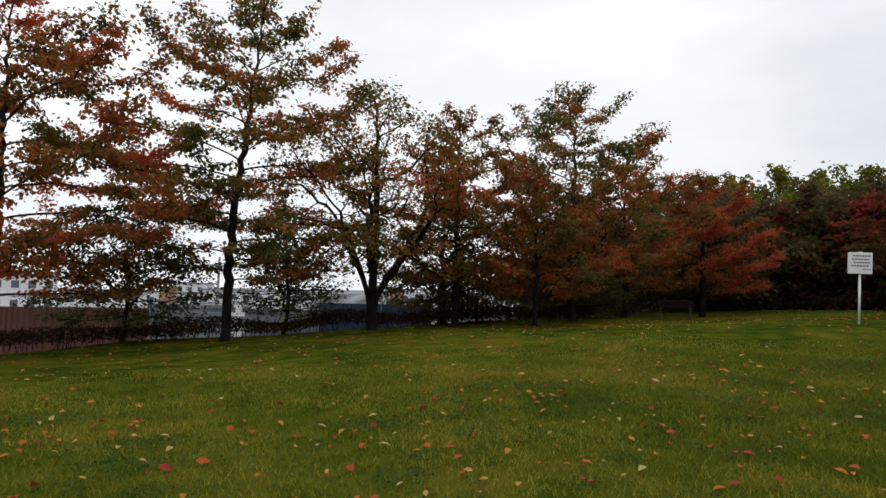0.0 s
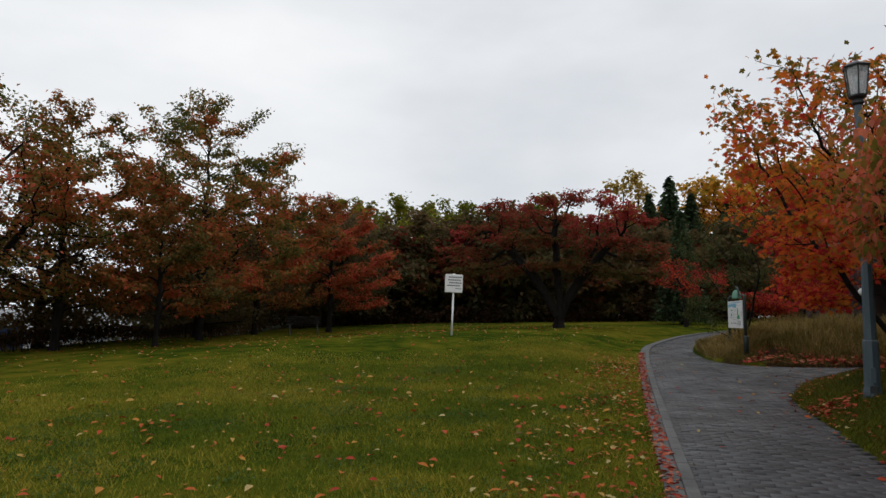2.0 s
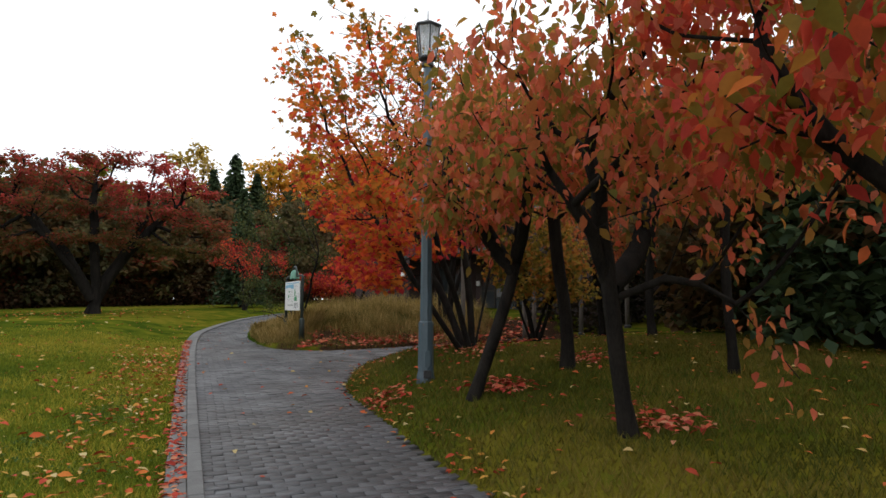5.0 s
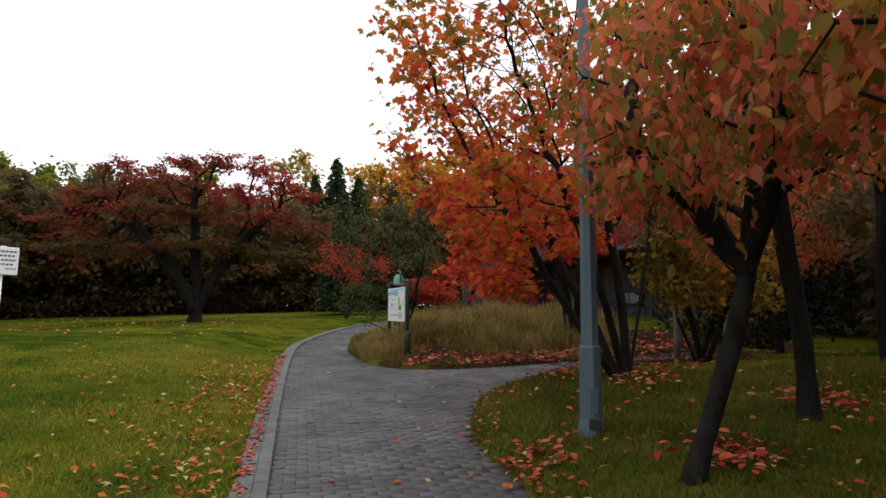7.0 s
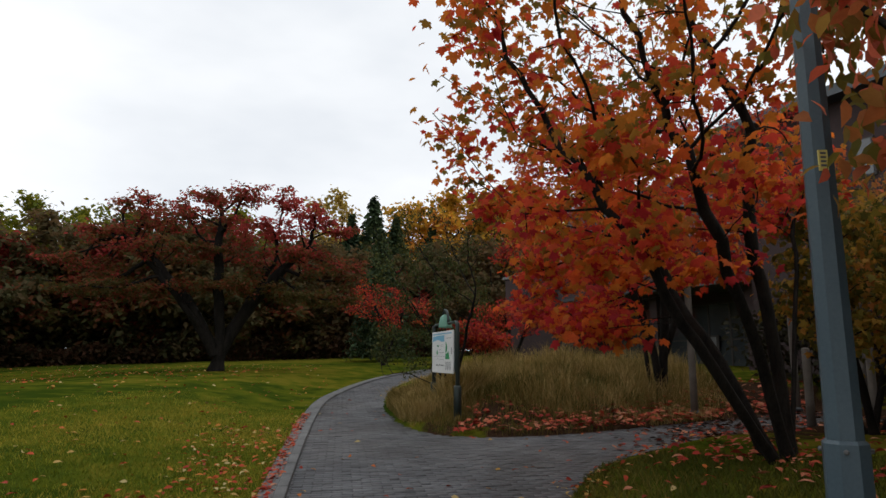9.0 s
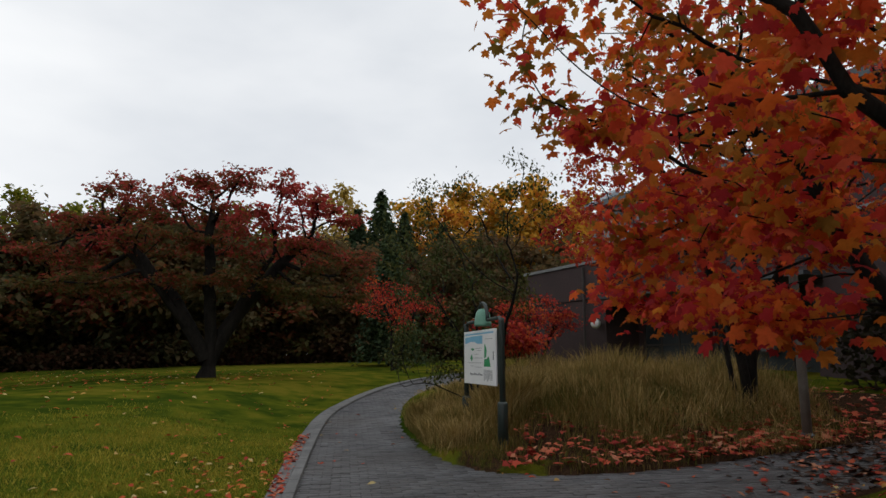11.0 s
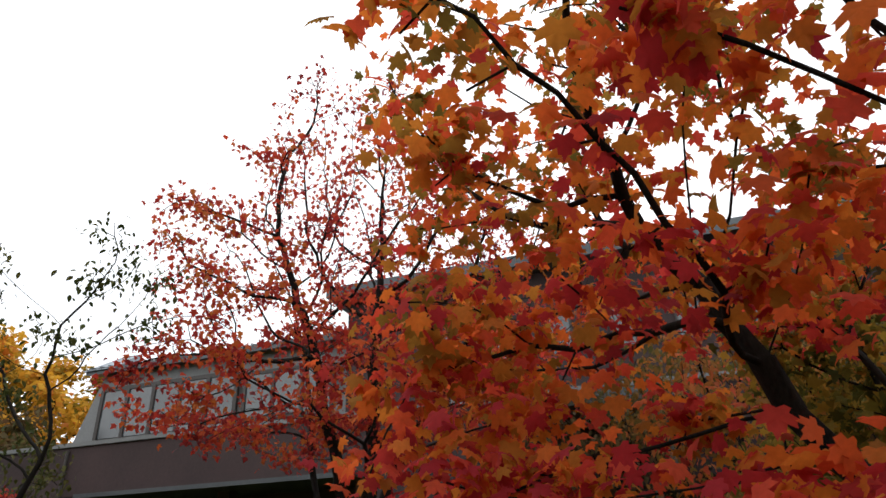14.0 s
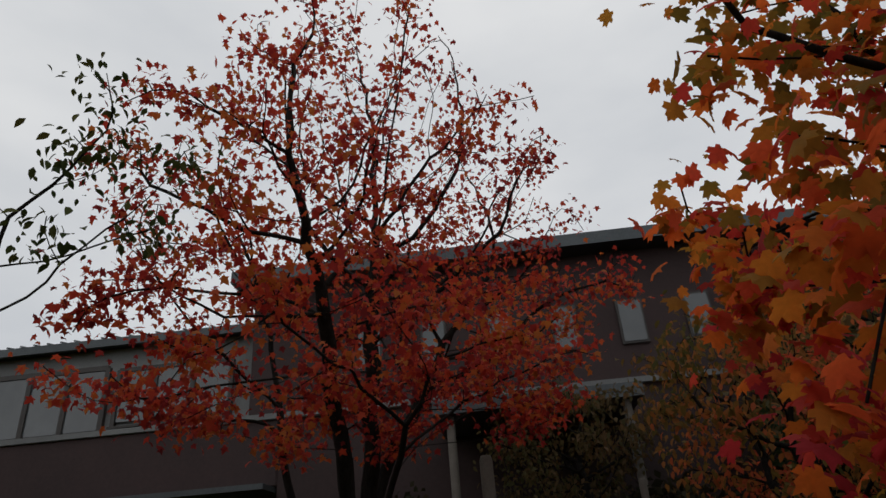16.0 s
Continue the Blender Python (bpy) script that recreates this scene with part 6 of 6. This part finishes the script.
# litter laid dense and dark to imitate leaf shade over the pavers
SHADE_LITTER = leaf_material("shade_brown_litter", [(0.022, 0.014, 0.010), (0.050, 0.026, 0.016), (0.100, 0.040, 0.024)], patch=1.4, spread=0.8, glow=0.05, lo=0.12, hi=0.88)
wx2, wy2 = fg.uniform(16.8, 22.8, 5200), fg.uniform(-5, 2.0, 5200)
ok = in_poly(wx2, wy2, PATH_POLY) & (fg.random(5200) < ease((1.4 - wy2) / 2))
fallen("fallen_leaves", (wx2[ok], wy2[ok]), 91, 0.11, SHADE_LITTER, "quad", "wet brown leaf litter, darkened for tree shade, over the branch path", 0.010)

# ---- kerb and pavers ----
kerb = tagged(new("kerb"), "row of grey concrete kerb stones beside the path", "kerb", kind="structure")
cum = np.concatenate([[0], np.cumsum(np.hypot(*np.diff(KERB_PTS, axis=0).T))])


def kerb_at(s):
    x, y = np.interp(s, cum, KERB_PTS[:, 0]), np.interp(s, cum, KERB_PTS[:, 1])
    return np.array([x, y])


STONE = 0.6
bm = boxed(0.004, STONE - 0.004, 0.0, 0.115, -0.10, 0.045, bevel=0.008)
stone_mesh = bpy.data.meshes.new("kerb_stone")
bm.to_mesh(stone_mesh)
bm.free()
stone_mesh.materials.append(KERB)
bm = boxed(0.003, STONE - 0.003, 0.118, 0.27, -0.10, 0.028, bevel=0.006)
strip_mesh = bpy.data.meshes.new("edge_slab")
bm.to_mesh(strip_mesh)
bm.free()
strip_mesh.materials.append(KERB)
for k in range(int(cum[-1] / STONE)):
    a, b = kerb_at(k * STONE), kerb_at((k + 1) * STONE)
    za, zb = float(base_level(*a)), float(base_level(*b))
    m = pose(a[0], a[1], za, 0, -math.degrees(math.atan2(zb - za, STONE)), math.degrees(math.atan2(b[1] - a[1], b[0] - a[0])))
    for nm, me in (("kerb_stone", stone_mesh), ("edge_slab", strip_mesh)):
        link_mesh(nm, me, None, kerb, m=m)

# pavers in running bond, rows across the path
PL, PW, TURN_P = 0.2, 0.1, radians(20.5)
cp, sp = math.cos(TURN_P), math.sin(TURN_P)
pg = np.random.default_rng(90)
ri, ci = np.meshgrid(np.arange(-80, 480), np.arange(-70, 70), indexing="ij")
u = ri.ravel() * PW
w = (ci.ravel() + 0.5 * (ri.ravel() % 2)) * PL
px3, py3 = u * cp - w * sp, u * sp + w * cp
ok = (px3 > -6) & (px3 < 34) & (py3 > -7) & (py3 < 9.5)
ok[ok] = in_poly(px3[ok], py3[ok], PATH_POLY) | (line_distance(px3[ok], py3[ok], KERB_PTS) < 0.09)
px3, py3 = px3[ok], py3[ok]
pz3 = base_level(px3, py3) + pg.normal(0, 0.0022, len(px3))
tilt_a, tilt_b, yaw_p = pg.normal(0, 0.014, len(px3)), pg.normal(0, 0.017, len(px3)), TURN_P + pg.normal(0, 0.012, len(px3))
hx, hy, ch = PW / 2 - 0.0022, PL / 2 - 0.0022, 0.0035
shape = np.array([(-hx, -hy, -0.03), (hx, -hy, -0.03), (hx, hy, -0.03), (-hx, hy, -0.03), (-hx, -hy, -ch), (hx, -hy, -ch), (hx, hy, -ch), (-hx, hy, -ch), (-hx + ch, -hy + ch, 0), (hx - ch, -hy + ch, 0), (hx - ch, hy - ch, 0), (-hx + ch, hy - ch, 0)])
pf = np.array([(0, 1, 5, 4), (1, 2, 6, 5), (2, 3, 7, 6), (3, 0, 4, 7), (4, 5, 9, 8), (5, 6, 10, 9), (6, 7, 11, 10), (7, 4, 8, 11), (8, 9, 10, 11)])
single = (px3 > 8.6) & (px3 < 11.6)
paver_mesh = mesh_arrays("paver", shape, pf)
paver_mesh.materials.append(PAVER)
for k in np.flatnonzero(single)[:300]:
    link_mesh("paver", paver_mesh, None, path, m=pose(px3[k], py3[k], pz3[k], math.degrees(tilt_a[k]), math.degrees(tilt_b[k]) - 1.9, math.degrees(yaw_p[k])))
rest = np.ones(len(px3), bool)
rest[np.flatnonzero(single)[:300]] = False
x, y, z, a, b, c = px3[rest], py3[rest], pz3[rest], tilt_a[rest], tilt_b[rest], yaw_p[rest]
n = len(x)
lx3 = shape[None, :, 0] * np.cos(c)[:, None] - shape[None, :, 1] * np.sin(c)[:, None]
ly3 = shape[None, :, 0] * np.sin(c)[:, None] + shape[None, :, 1] * np.cos(c)[:, None]
lz3 = shape[None, :, 2] + 0.034 * lx3 + shape[None, :, 0] * b[:, None] + shape[None, :, 1] * a[:, None]
v = np.stack([x[:, None] + lx3, y[:, None] + ly3, z[:, None] + lz3], axis=2).reshape(-1, 3)
f = (pf[None] + (np.arange(n) * 12)[:, None, None]).reshape(-1, 4)
tagged(link_mesh("pavers", mesh_arrays("pavers", v, f), PAVER, path), kind="stuff")
